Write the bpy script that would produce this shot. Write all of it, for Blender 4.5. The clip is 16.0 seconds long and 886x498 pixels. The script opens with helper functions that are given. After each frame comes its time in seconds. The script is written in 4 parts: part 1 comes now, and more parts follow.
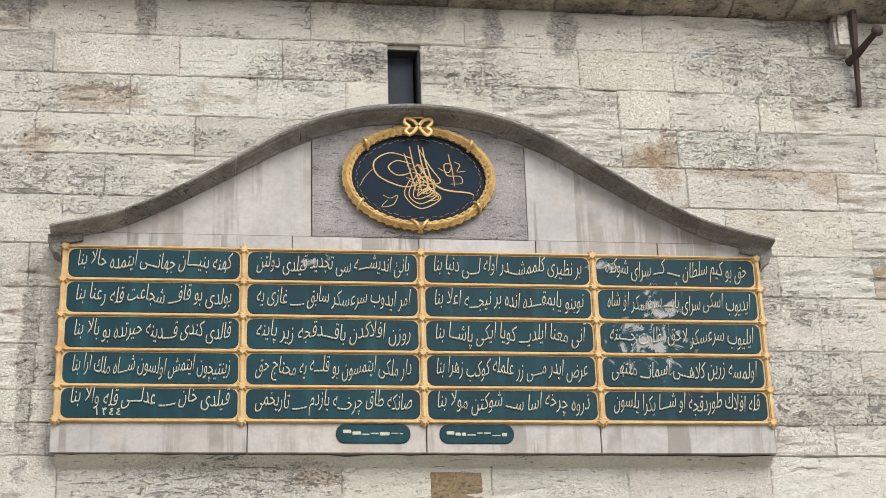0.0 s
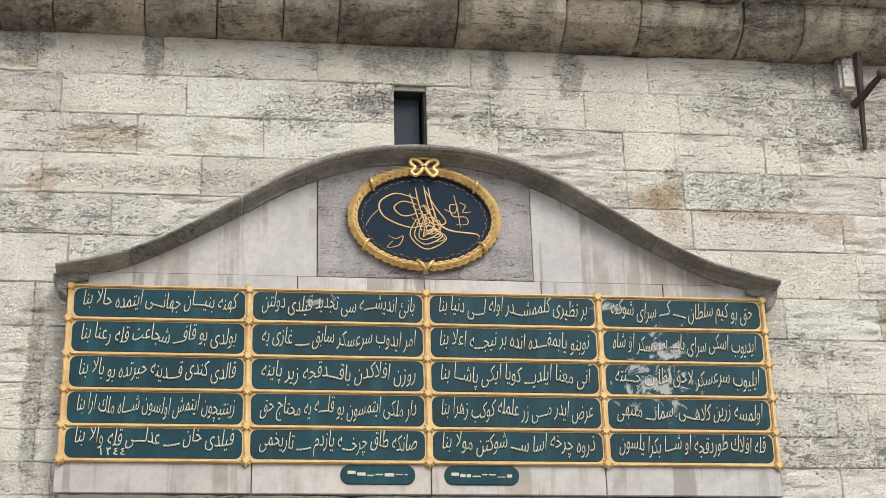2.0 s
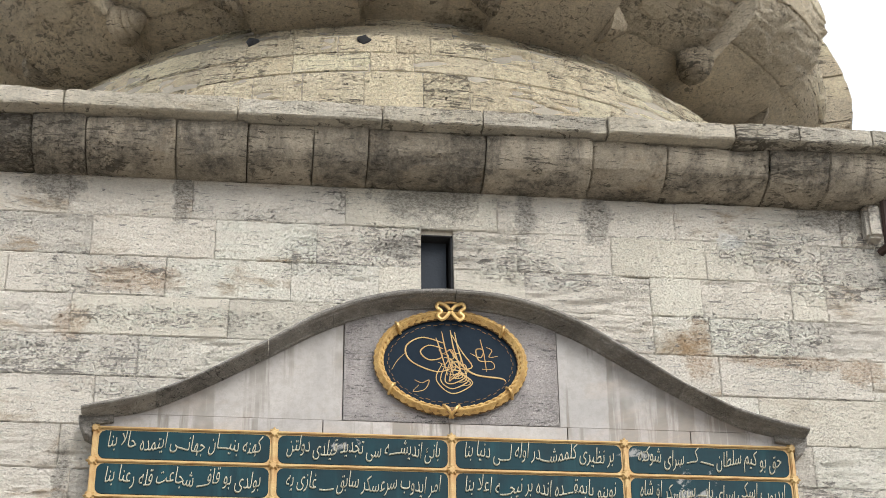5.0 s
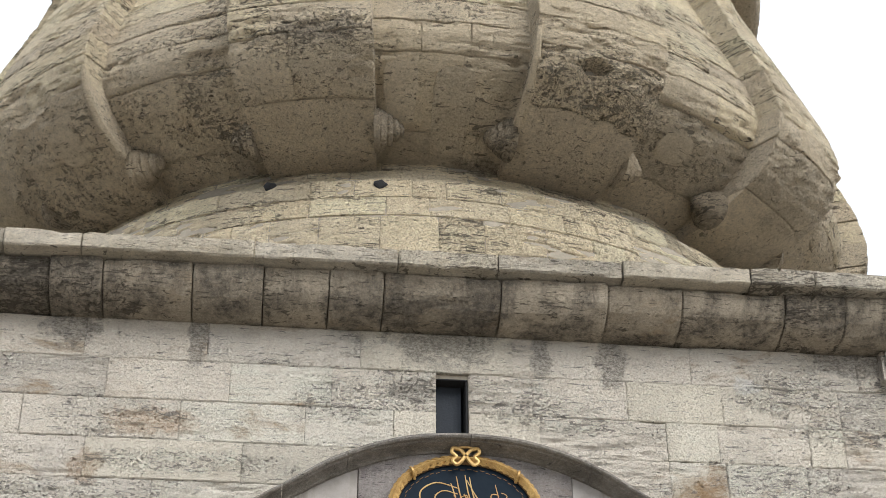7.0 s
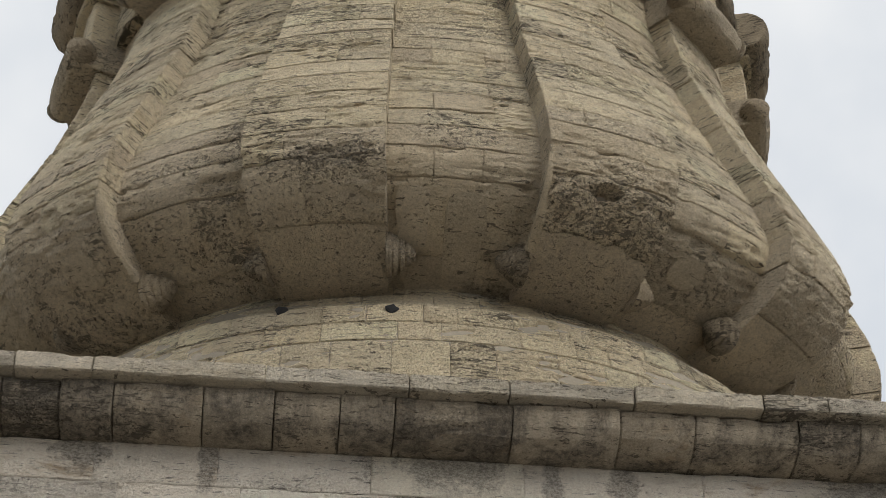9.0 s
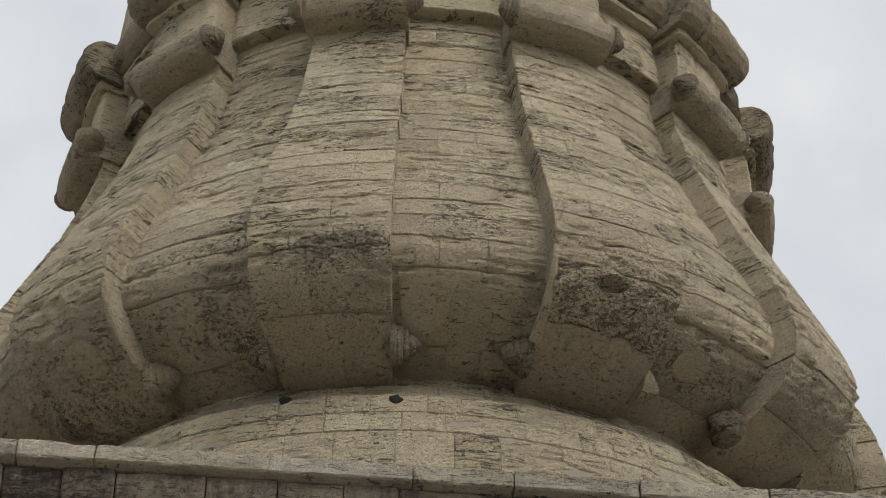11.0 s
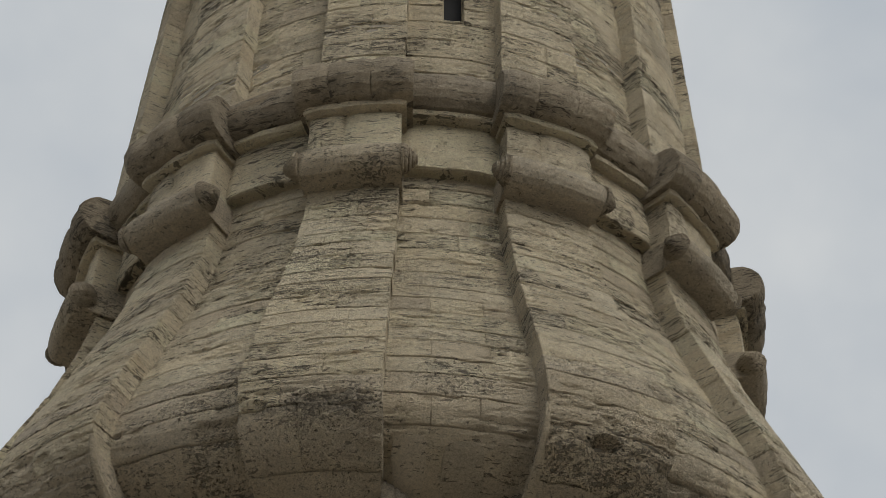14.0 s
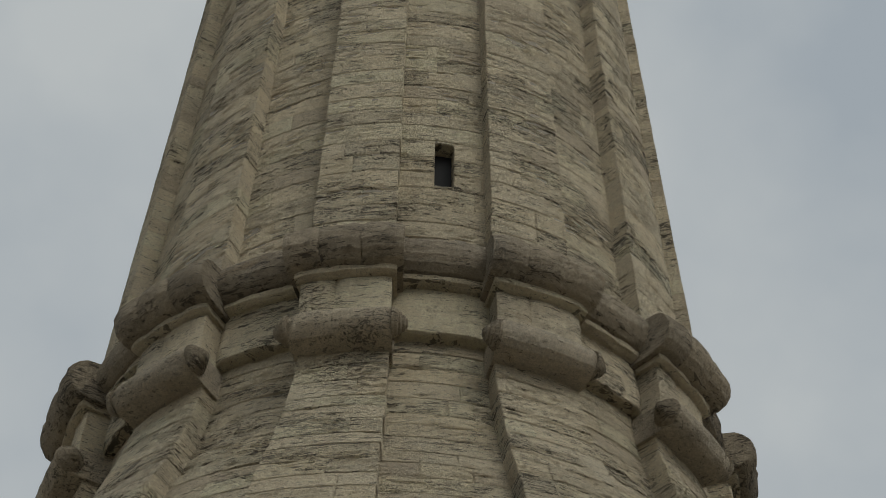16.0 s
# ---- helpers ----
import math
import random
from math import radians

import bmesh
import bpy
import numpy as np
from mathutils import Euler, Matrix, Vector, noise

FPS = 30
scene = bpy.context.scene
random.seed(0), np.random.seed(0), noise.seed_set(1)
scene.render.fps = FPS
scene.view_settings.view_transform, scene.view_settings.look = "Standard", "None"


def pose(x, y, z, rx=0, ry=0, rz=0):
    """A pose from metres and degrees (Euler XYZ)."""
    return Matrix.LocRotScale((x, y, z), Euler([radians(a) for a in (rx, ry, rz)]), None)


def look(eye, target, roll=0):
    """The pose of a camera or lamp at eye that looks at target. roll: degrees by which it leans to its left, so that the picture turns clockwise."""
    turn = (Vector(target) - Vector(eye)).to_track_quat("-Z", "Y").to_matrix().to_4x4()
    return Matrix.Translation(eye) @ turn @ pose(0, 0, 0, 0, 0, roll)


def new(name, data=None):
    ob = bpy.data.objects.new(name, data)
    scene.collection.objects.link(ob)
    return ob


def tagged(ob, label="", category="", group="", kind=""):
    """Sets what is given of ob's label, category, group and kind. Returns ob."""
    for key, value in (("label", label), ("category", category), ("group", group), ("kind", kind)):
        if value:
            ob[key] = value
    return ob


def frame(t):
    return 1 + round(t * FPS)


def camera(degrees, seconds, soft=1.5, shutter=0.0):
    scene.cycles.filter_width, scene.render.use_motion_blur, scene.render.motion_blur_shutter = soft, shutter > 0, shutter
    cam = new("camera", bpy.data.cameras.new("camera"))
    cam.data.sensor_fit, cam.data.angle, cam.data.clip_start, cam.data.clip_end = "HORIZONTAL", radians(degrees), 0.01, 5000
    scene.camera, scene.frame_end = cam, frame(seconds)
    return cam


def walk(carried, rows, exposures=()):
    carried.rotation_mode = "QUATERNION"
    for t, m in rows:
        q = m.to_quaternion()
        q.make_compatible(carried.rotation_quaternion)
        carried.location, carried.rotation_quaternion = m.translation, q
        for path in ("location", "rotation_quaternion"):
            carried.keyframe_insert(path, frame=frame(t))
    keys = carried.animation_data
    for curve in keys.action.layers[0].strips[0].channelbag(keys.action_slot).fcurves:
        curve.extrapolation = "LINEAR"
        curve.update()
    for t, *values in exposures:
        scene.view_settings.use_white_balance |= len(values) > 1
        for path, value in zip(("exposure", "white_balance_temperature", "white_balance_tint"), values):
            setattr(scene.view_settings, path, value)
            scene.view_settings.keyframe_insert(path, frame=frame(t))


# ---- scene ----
# ---------------------------------------------------------------- camera and its walk
cam = camera(31.01, 16.0, 0.75)
EYE = 1.6
TURNS = [
    (0.0, -8.043, 20.261, -1.734), (0.5, -8.027, 20.552, -1.669), (1.0, -7.967, 20.925, -1.605), (1.5, -7.907, 21.288, -1.523),
    (2.0, -7.877, 21.725, -1.479), (2.5, -7.748, 22.356, -1.34), (3.0, -7.623, 23.104, -1.234), (5.5, -6.818, 27.967, -0.61),
    (6.0, -6.696, 29.106, -0.559), (6.5, -6.51, 30.586, -0.351), (7.0, -6.362, 32.071, -0.228), (7.5, -6.229, 33.21, -0.129),
    (8.0, -6.109, 34.288, -0.004), (8.5, -5.962, 35.495, 0.115), (9.0, -5.861, 36.541, 0.234), (11.5, -5.569, 40.315, 0.825),
    (12.0, -5.573, 40.87, 0.856), (12.5, -5.639, 41.944, 0.934), (13.0, -5.685, 43.171, 0.962), (13.5, -5.784, 44.558, 1.041),
    (14.0, -5.854, 45.436, 1.009), (14.5, -5.944, 46.981, 1.035), (15.0, -6.071, 48.608, 1.011), (15.5, -6.181, 50.282, 0.932),
    (16.0, -6.241, 51.327, 0.893),
]
EXPOSURES = [
    (0.0, 0.60, 6150, 10), (3.0, 0.64, 6120, 9), (5.5, 0.53, 6160, 9.5), (7.0, 0.38, 6200, 10), (7.5, 0.31, 6260, 10), (9.0, -0.38, 6480, 10), (11.5, -0.53, 6480, 10), (13.0, -0.65, 6460, 9.5),
    (14.0, -0.9, 6400, 8.5), (15.0, -1.12, 6370, 7), (16.0, -1.24, 6300, 5.5),
]
walk(cam, [(t, pose(0, 0, EYE) @ pose(0, 0, 0, 0, 0, yaw) @ pose(0, 0, 0, 90 + pitch, 0, 0) @ pose(0, 0, 0, 0, 0, roll)) for t, yaw, pitch, roll in TURNS], EXPOSURES)

# ---------------------------------------------------------------- world, sun
def make_world():
    w = bpy.data.worlds.new("overcast_sky")
    scene.world = w
    w.use_nodes = True
    nt = w.node_tree
    nt.nodes.clear()
    out = nt.nodes.new("ShaderNodeOutputWorld")
    bg = nt.nodes.new("ShaderNodeBackground")
    sky = nt.nodes.new("ShaderNodeTexSky")
    sky.sky_type, sky.sun_disc, sky.sun_elevation, sky.sun_rotation = "NISHITA", False, radians(42), radians(154)
    sky.air_density, sky.dust_density = 1.0, 4.0
    tc = nt.nodes.new("ShaderNodeTexCoord")
    cloud = nt.nodes.new("ShaderNodeTexNoise")
    cloud.inputs["Scale"].default_value, cloud.inputs["Detail"].default_value = 3.2, 5.0
    nt.links.new(tc.outputs["Generated"], cloud.inputs["Vector"])
    ramp = nt.nodes.new("ShaderNodeValToRGB")
    ramp.color_ramp.elements[0].position, ramp.color_ramp.elements[0].color = 0.36, (6.2, 6.65, 7.2, 1)
    ramp.color_ramp.elements[1].position, ramp.color_ramp.elements[1].color = 0.62, (8.65, 8.75, 8.75, 1)
    nt.links.new(cloud.outputs["Fac"], ramp.inputs["Fac"])
    mix = nt.nodes.new("ShaderNodeMix")
    mix.data_type = "RGBA"
    mix.inputs[0].default_value = 0.93
    nt.links.new(sky.outputs["Color"], mix.inputs[6])
    nt.links.new(ramp.outputs["Color"], mix.inputs[7])
    nt.links.new(mix.outputs[2], bg.inputs["Color"])
    bg.inputs["Strength"].default_value = 0.14
    nt.links.new(bg.outputs["Background"], out.inputs["Surface"])


make_world()
sun = new("sun", bpy.data.lights.new("sun", "SUN"))
sun.data.energy, sun.data.angle, sun.data.color = 3.0, radians(38), (1.0, 0.95, 0.87)
sun.matrix_world = look((13, -18, 32), (0, 8, 6))

# ---------------------------------------------------------------- materials
class Nodes:
    def __init__(self, name):
        self.m = bpy.data.materials.new(name)
        self.m.use_nodes = True
        self.t = self.m.node_tree
        self.b = self.t.nodes["Principled BSDF"]

    def n(self, kind, **vals):
        nd = self.t.nodes.new(kind)
        for k, v in vals.items():
            nd.inputs[k.replace("_", " ")].default_value = v
        return nd

    def link(self, a, b):
        self.t.links.new(a, b)

    def coords(self, sx, sy, sz):
        g = self.n("ShaderNodeNewGeometry")
        mp = self.n("ShaderNodeMapping", Scale=(sx, sy, sz))
        self.link(g.outputs["Position"], mp.inputs["Vector"])
        return mp.outputs["Vector"]

    def noise(self, vec, scale=1.0, detail=6.0, rough=0.6, distortion=0.0):
        nd = self.n("ShaderNodeTexNoise", Scale=scale, Detail=detail, Roughness=rough, Distortion=distortion)
        self.link(vec, nd.inputs["Vector"])
        return nd.outputs["Fac"]

    def ramp(self, fac, stops):
        nd = self.n("ShaderNodeValToRGB")
        el = nd.color_ramp.elements
        while len(el) < len(stops):
            el.new(0.5)
        for e, (p, c) in zip(el, stops):
            e.position, e.color = p, (c if len(c) == 4 else (*c, 1))
        self.link(fac, nd.inputs["Fac"])
        return nd.outputs["Color"]

    def level(self, fac, lo, hi, a=0.0, b=1.0):
        nd = self.n("ShaderNodeMapRange", From_Min=lo, From_Max=hi, To_Min=a, To_Max=b)
        self.link(fac, nd.inputs["Value"])
        return nd.outputs["Result"]

    def math(self, op, a, b):
        nd = self.n("ShaderNodeMath")
        nd.operation = op
        for i, v in enumerate((a, b)):
            if isinstance(v, (int, float)):
                nd.inputs[i].default_value = v
            else:
                self.link(v, nd.inputs[i])
        return nd.outputs[0]

    def mix(self, fac, a, b, blend="MIX"):
        nd = self.n("ShaderNodeMix")
        nd.data_type, nd.blend_type = "RGBA", blend
        for i, v in ((0, fac), (6, a), (7, b)):
            if isinstance(v, (int, float)):
                nd.inputs[i].default_value = v
            elif isinstance(v, tuple):
                nd.inputs[i].default_value = (*v, 1) if len(v) == 3 else v
            else:
                self.link(v, nd.inputs[i])
        return nd.outputs[2]

    def bump(self, height, strength, dist, normal=None):
        nd = self.n("ShaderNodeBump", Strength=strength, Distance=dist)
        self.link(height, nd.inputs["Height"])
        if normal is not None:
            self.link(normal, nd.inputs["Normal"])
        return nd.outputs["Normal"]

    def done(self, color, rough, normal=None, metal=0.0):
        for v, k in ((color, "Base Color"), (rough, "Roughness"), (normal, "Normal"), (metal, "Metallic")):
            if v is None:
                continue
            if isinstance(v, (int, float)):
                self.b.inputs[k].default_value = v
            elif isinstance(v, tuple):
                self.b.inputs[k].default_value = (*v, 1)
            else:
                self.link(v, self.b.inputs[k])
        return self.m


def limestone(name, light, mid, dark, erosion=0.5, crust=0.3, streak=0.0, brown=0.4, size=1.0, marks=(), beds_out=0.115, lie=1.0, grain=1.0):
    """Shell limestone: tone by block, smooth dressed areas, beds weathered out into ragged pits with their shade
    painted dark, speckled grey crust, rain streaks, rust stains.
    marks: weathered or shaded places of a known shape, (x, z, half width, half height, kind), kind rough, rust, black
    or pale."""
    s = Nodes(name)
    rnd = s.n("ShaderNodeObjectInfo").outputs["Random"]
    rnd2 = s.math("FRACT", s.math("MULTIPLY", rnd, 17.31), 0.0)
    rnd3 = s.math("FRACT", s.math("MULTIPLY", rnd, 41.7), 0.0)
    sooty, bright = tuple(c * 0.72 for c in dark), tuple(min(0.86, c * 1.1) for c in light)
    base = s.ramp(rnd, [(0.0, mid), (0.14, light), (0.28, dark), (0.42, bright), (0.56, mid), (0.70, sooty), (0.84, light), (1.0, dark)])
    p1 = s.coords(1, 1, 1)
    shift = s.n("ShaderNodeVectorMath")
    shift.operation = "ADD"
    comb = s.n("ShaderNodeCombineXYZ")
    for i in range(3):
        s.link(s.math("MULTIPLY", rnd, 17.0 + 9 * i), comb.inputs[i])
    s.link(p1, shift.inputs[0])
    s.link(comb.outputs[0], shift.inputs[1])
    block = shift.outputs[0]

    def bedded(sx, sz, detail, rough=0.6, dist=0.0):
        mp = s.n("ShaderNodeMapping", Scale=(sx * size * lie, sx * size * lie, sz * size))
        s.link(block, mp.inputs["Vector"])
        return s.noise(mp.outputs["Vector"], 1.0, detail, rough, dist)

    ragged = s.noise(p1, 7.0, 9.0, 0.72, 0.4)

    def mark(kind):
        total = None
        for cx, cz, rx, rz, k in marks:
            if k != kind:
                continue
            off = s.n("ShaderNodeMapping", Location=(-cx / rx, 0.0, -cz / rz), Scale=(1 / rx, 0.0, 1 / rz))
            s.link(p1, off.inputs["Vector"])
            far = s.n("ShaderNodeVectorMath")
            far.operation = "LENGTH"
            s.link(off.outputs["Vector"], far.inputs[0])
            m = s.level(s.math("ADD", far.outputs["Value"], s.math("MULTIPLY", s.math("SUBTRACT", ragged, 0.5), 3.0)), 0.75, 1.15, 1.0, 0.0)
            total = m if total is None else s.math("MAXIMUM", total, m)
        return total

    edge = 0.575 - 0.10 * erosion
    where = s.math("ADD", s.noise(s.coords(1.3, 1.3, 2.6), 1.0, 8.0, 0.7, 0.5), s.level(rnd2, 0, 1, -0.10, 0.10))
    patch = s.level(where, edge, edge + 0.10)
    rough = mark("rough")
    if rough is not None:
        patch = s.math("MAXIMUM", patch, rough)
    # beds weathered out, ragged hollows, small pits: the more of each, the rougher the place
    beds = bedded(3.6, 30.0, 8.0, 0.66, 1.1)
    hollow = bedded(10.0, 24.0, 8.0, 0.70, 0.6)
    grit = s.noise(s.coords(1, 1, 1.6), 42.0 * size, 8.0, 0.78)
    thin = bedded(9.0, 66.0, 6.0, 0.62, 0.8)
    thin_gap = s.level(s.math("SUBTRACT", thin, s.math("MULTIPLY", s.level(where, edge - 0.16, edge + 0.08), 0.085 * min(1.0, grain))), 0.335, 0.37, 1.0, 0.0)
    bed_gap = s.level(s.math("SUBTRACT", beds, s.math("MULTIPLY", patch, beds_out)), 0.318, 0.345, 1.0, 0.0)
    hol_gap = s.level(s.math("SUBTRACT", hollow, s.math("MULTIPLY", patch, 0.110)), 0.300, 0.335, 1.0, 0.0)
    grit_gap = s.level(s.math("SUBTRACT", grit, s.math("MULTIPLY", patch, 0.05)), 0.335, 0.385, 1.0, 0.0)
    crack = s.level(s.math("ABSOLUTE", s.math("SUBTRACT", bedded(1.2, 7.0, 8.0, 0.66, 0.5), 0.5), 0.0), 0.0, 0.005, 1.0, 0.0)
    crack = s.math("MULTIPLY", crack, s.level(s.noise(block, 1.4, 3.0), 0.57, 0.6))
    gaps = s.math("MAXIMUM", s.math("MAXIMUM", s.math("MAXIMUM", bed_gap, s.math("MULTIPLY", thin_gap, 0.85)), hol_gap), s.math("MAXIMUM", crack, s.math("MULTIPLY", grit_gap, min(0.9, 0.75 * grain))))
    # colour
    fine = s.noise(p1, 85.0, 6.0, 0.75)
    col = s.mix(s.level(s.noise(p1, 2.6, 12.0, 0.74, 0.3), 0.40, 0.66, 0.0, 0.7), base, mid)
    col = s.mix(s.level(bedded(1.5, 11.0, 8.0, 0.7), 0.46, 0.64, 0.0, 0.6), col, light)
    col = s.mix(s.level(s.noise(p1, 16.0, 9.0, 0.76), 0.44, 0.66, 0.0, 0.45), col, dark)
    # dark and light grain paints in the shading of the fine relief
    col = s.mix(s.math("MULTIPLY", s.level(fine, 0.36, 0.54, 1.0, 0.0), s.level(patch, 0.0, 1.0, 0.30 * grain, 0.6)), col, tuple(c * 0.4 for c in dark))
    col = s.mix(s.level(grit, 0.40, 0.48, min(0.6, 0.32 * grain), 0.0), col, tuple(c * 0.42 for c in dark))
    col = s.mix(s.math("MULTIPLY", s.level(fine, 0.54, 0.66), s.level(patch, 0.0, 1.0, 0.4, 0.7)), col, tuple(min(0.86, c * 1.2) for c in light))
    col = s.mix(s.level(grit, 0.53, 0.62, 0.0, 0.45), col, tuple(min(0.86, c * 1.15) for c in light))
    bleached = s.math("MULTIPLY", s.level(hollow, 0.53, 0.62), s.level(patch, 0.0, 1.0, 0.12, 0.6))
    col = s.mix(bleached, col, tuple(min(0.84, c * 1.22) for c in dark))
    # speckled grey crust, stronger on some stones
    grey = s.math("ADD", s.noise(p1, 0.95, 9.0, 0.72, 0.4), s.level(rnd3, 0, 1, -0.07, 0.07))
    speck = s.level(s.noise(s.coords(1, 1, 2.0), 26.0 * size, 9.0, 0.8), 0.40, 0.58, 1.0, 0.12)
    col = s.mix(s.math("MULTIPLY", s.math("MULTIPLY", s.level(grey, 0.50, 0.62), speck), crust), col, (0.13, 0.112, 0.085))
    if brown:
        col = s.mix(s.math("MULTIPLY", s.level(bedded(0.9, 2.6, 9.0, 0.74, 0.6), 0.57, 0.68), brown), col, (0.34, 0.22, 0.105))
    if streak:
        st = s.level(s.noise(s.coords(4.2, 4.2, 0.22), 1.0, 7.0, 0.68, 0.25), 0.49 - 0.05 * streak, 0.60 - 0.05 * streak)
        st = s.math("MULTIPLY", st, s.level(s.noise(p1, 22.0, 9.0, 0.8), 0.36, 0.58, 1.0, 0.3))
        col = s.mix(s.math("MULTIPLY", st, streak), col, (0.055, 0.048, 0.040))
    for kind, colour, amount in (("rust", (0.36, 0.20, 0.075), 0.62), ("black", (0.06, 0.052, 0.043), 0.72), ("pale", (0.80, 0.79, 0.76), 0.8)):
        m = mark(kind)
        if m is not None:
            col = s.mix(s.math("MULTIPLY", s.math("MULTIPLY", m, s.level(grit, 0.40, 0.56, 1.0, 0.45)), amount), col, colour)
    # pit colour: grime and the painted shade inside beds, hollows and cracks
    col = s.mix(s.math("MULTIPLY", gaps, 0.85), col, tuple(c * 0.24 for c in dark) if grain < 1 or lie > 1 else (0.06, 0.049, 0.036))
    h = s.math("SUBTRACT", s.math("MULTIPLY", hollow, s.level(patch, 0.0, 1.0, 0.35, 1.3)), s.math("MULTIPLY", gaps, 0.8))
    nrm = s.bump(h, 1.0, 0.035 / size)
    nrm = s.bump(s.math("ADD", fine, s.math("MULTIPLY", grit, 1.8)), 1.0, 0.024 * max(1.0, grain) / size, nrm)
    return s.done(col, 0.93, nrm)


# the tall black strip at x -1.02 paints stain and the tablet's side shadow
WALL_MARKS = (
    (0.73, 5.70, 0.26, 0.12, "rough"), (1.40, 5.60, 0.26, 0.10, "rough"), (0.30, 5.62, 0.22, 0.14, "rough"), (-0.55, 5.20, 0.62, 0.07, "rough"), (2.78, 5.22, 0.40, 0.14, "rough"),
    (3.35, 5.55, 0.45, 0.10, "rough"), (3.05, 4.28, 0.16, 0.10, "rough"), (3.2, 3.75, 0.45, 0.14, "rough"), (0.0, 3.30, 0.55, 0.12, "rough"), (2.9, 5.75, 0.35, 0.10, "rough"),
    (-0.72, 5.43, 0.26, 0.09, "rust"), (-1.05, 5.16, 0.10, 0.10, "rust"), (2.40, 5.12, 0.10, 0.16, "rust"), (2.95, 5.07, 0.45, 0.04, "rust"), (3.35, 5.02, 0.14, 0.08, "rust"), (0.45, 3.33, 0.10, 0.04, "rust"),
    (0.90, 6.04, 0.32, 0.16, "black"), (1.46, 6.02, 0.06, 0.32, "black"), (1.86, 6.02, 0.08, 0.30, "black"), (-0.50, 6.02, 0.06, 0.24, "black"), (-1.2, 6.0, 0.16, 0.12, "black"), (3.3, 6.0, 0.25, 0.10, "black"), (0.72, 5.69, 0.13, 0.08, "black"), (-1.02, 3.95, 0.05, 0.55, "black"),
    (2.65, 5.82, 0.09, 0.05, "pale"))
# black below z 7.6 paints moist stains and crevice shade under the bulb
TOWER_MARKS = (
    (0.10, 7.98, 0.42, 0.13, "rough"), (-0.6, 8.25, 0.7, 0.10, "rough"), (0.9, 8.35, 0.3, 0.20, "rough"),
    (0.08, 7.98, 0.36, 0.07, "black"), (0.37, 7.80, 0.05, 0.22, "black"), (2.25, 7.42, 0.10, 0.16, "black"), (2.52, 7.36, 0.14, 0.12, "black"), (-0.18, 7.54, 0.22, 0.05, "black"), (0.30, 7.55, 0.25, 0.05, "black"), (1.2, 7.58, 0.25, 0.05, "black"), (1.75, 7.52, 0.25, 0.06, "black"),
    (0.24, 8.38, 0.05, 0.025, "rust"))
CREAM, TAN, PALE_GREY = (0.84, 0.76, 0.65), (0.79, 0.705, 0.595), (0.74, 0.675, 0.595)
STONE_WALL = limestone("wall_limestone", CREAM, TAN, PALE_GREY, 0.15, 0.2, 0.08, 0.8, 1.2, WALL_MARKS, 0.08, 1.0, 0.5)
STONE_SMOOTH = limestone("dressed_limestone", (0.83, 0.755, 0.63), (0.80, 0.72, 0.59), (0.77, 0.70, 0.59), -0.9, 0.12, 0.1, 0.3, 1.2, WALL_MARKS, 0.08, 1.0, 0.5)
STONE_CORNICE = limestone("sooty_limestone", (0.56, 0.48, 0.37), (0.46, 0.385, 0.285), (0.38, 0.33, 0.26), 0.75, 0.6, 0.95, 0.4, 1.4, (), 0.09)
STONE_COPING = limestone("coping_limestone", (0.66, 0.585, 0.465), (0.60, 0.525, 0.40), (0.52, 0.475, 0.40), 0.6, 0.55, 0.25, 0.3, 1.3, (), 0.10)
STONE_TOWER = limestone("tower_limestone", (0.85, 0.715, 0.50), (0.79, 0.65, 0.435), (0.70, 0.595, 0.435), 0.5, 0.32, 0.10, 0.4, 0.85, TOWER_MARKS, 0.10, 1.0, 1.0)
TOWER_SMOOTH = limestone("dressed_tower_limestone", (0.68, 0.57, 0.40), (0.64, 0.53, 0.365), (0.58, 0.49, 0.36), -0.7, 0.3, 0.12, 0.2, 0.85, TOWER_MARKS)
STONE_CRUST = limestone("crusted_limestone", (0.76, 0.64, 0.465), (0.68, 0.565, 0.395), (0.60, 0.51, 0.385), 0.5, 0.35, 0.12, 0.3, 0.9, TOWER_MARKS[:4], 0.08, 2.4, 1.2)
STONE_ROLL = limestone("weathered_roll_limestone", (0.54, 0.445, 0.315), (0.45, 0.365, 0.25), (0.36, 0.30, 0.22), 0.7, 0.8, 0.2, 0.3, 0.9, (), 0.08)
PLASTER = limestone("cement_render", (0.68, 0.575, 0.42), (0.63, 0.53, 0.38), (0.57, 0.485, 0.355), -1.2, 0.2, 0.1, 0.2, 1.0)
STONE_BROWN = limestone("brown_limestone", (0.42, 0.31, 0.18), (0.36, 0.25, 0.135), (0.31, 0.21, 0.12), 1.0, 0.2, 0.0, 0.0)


def simple(name, color, rough=0.6, metal=0.0, vary=0.25, scale=8.0, relief=0.004, second=None):
    s = Nodes(name)
    p = s.coords(1, 1, 1)
    a = s.noise(p, scale, 7.0, 0.65)
    b = s.noise(p, scale * 9, 4.0, 0.6)
    dark = second or tuple(c * 0.45 for c in color)
    col = s.mix(s.level(a, 0.35, 0.7, 0.0, vary * 2), color, dark)
    col = s.mix(s.level(b, 0.4, 0.7, 0.0, vary), col, dark)
    return s.done(col, rough, s.bump(b, 0.5, relief), metal)


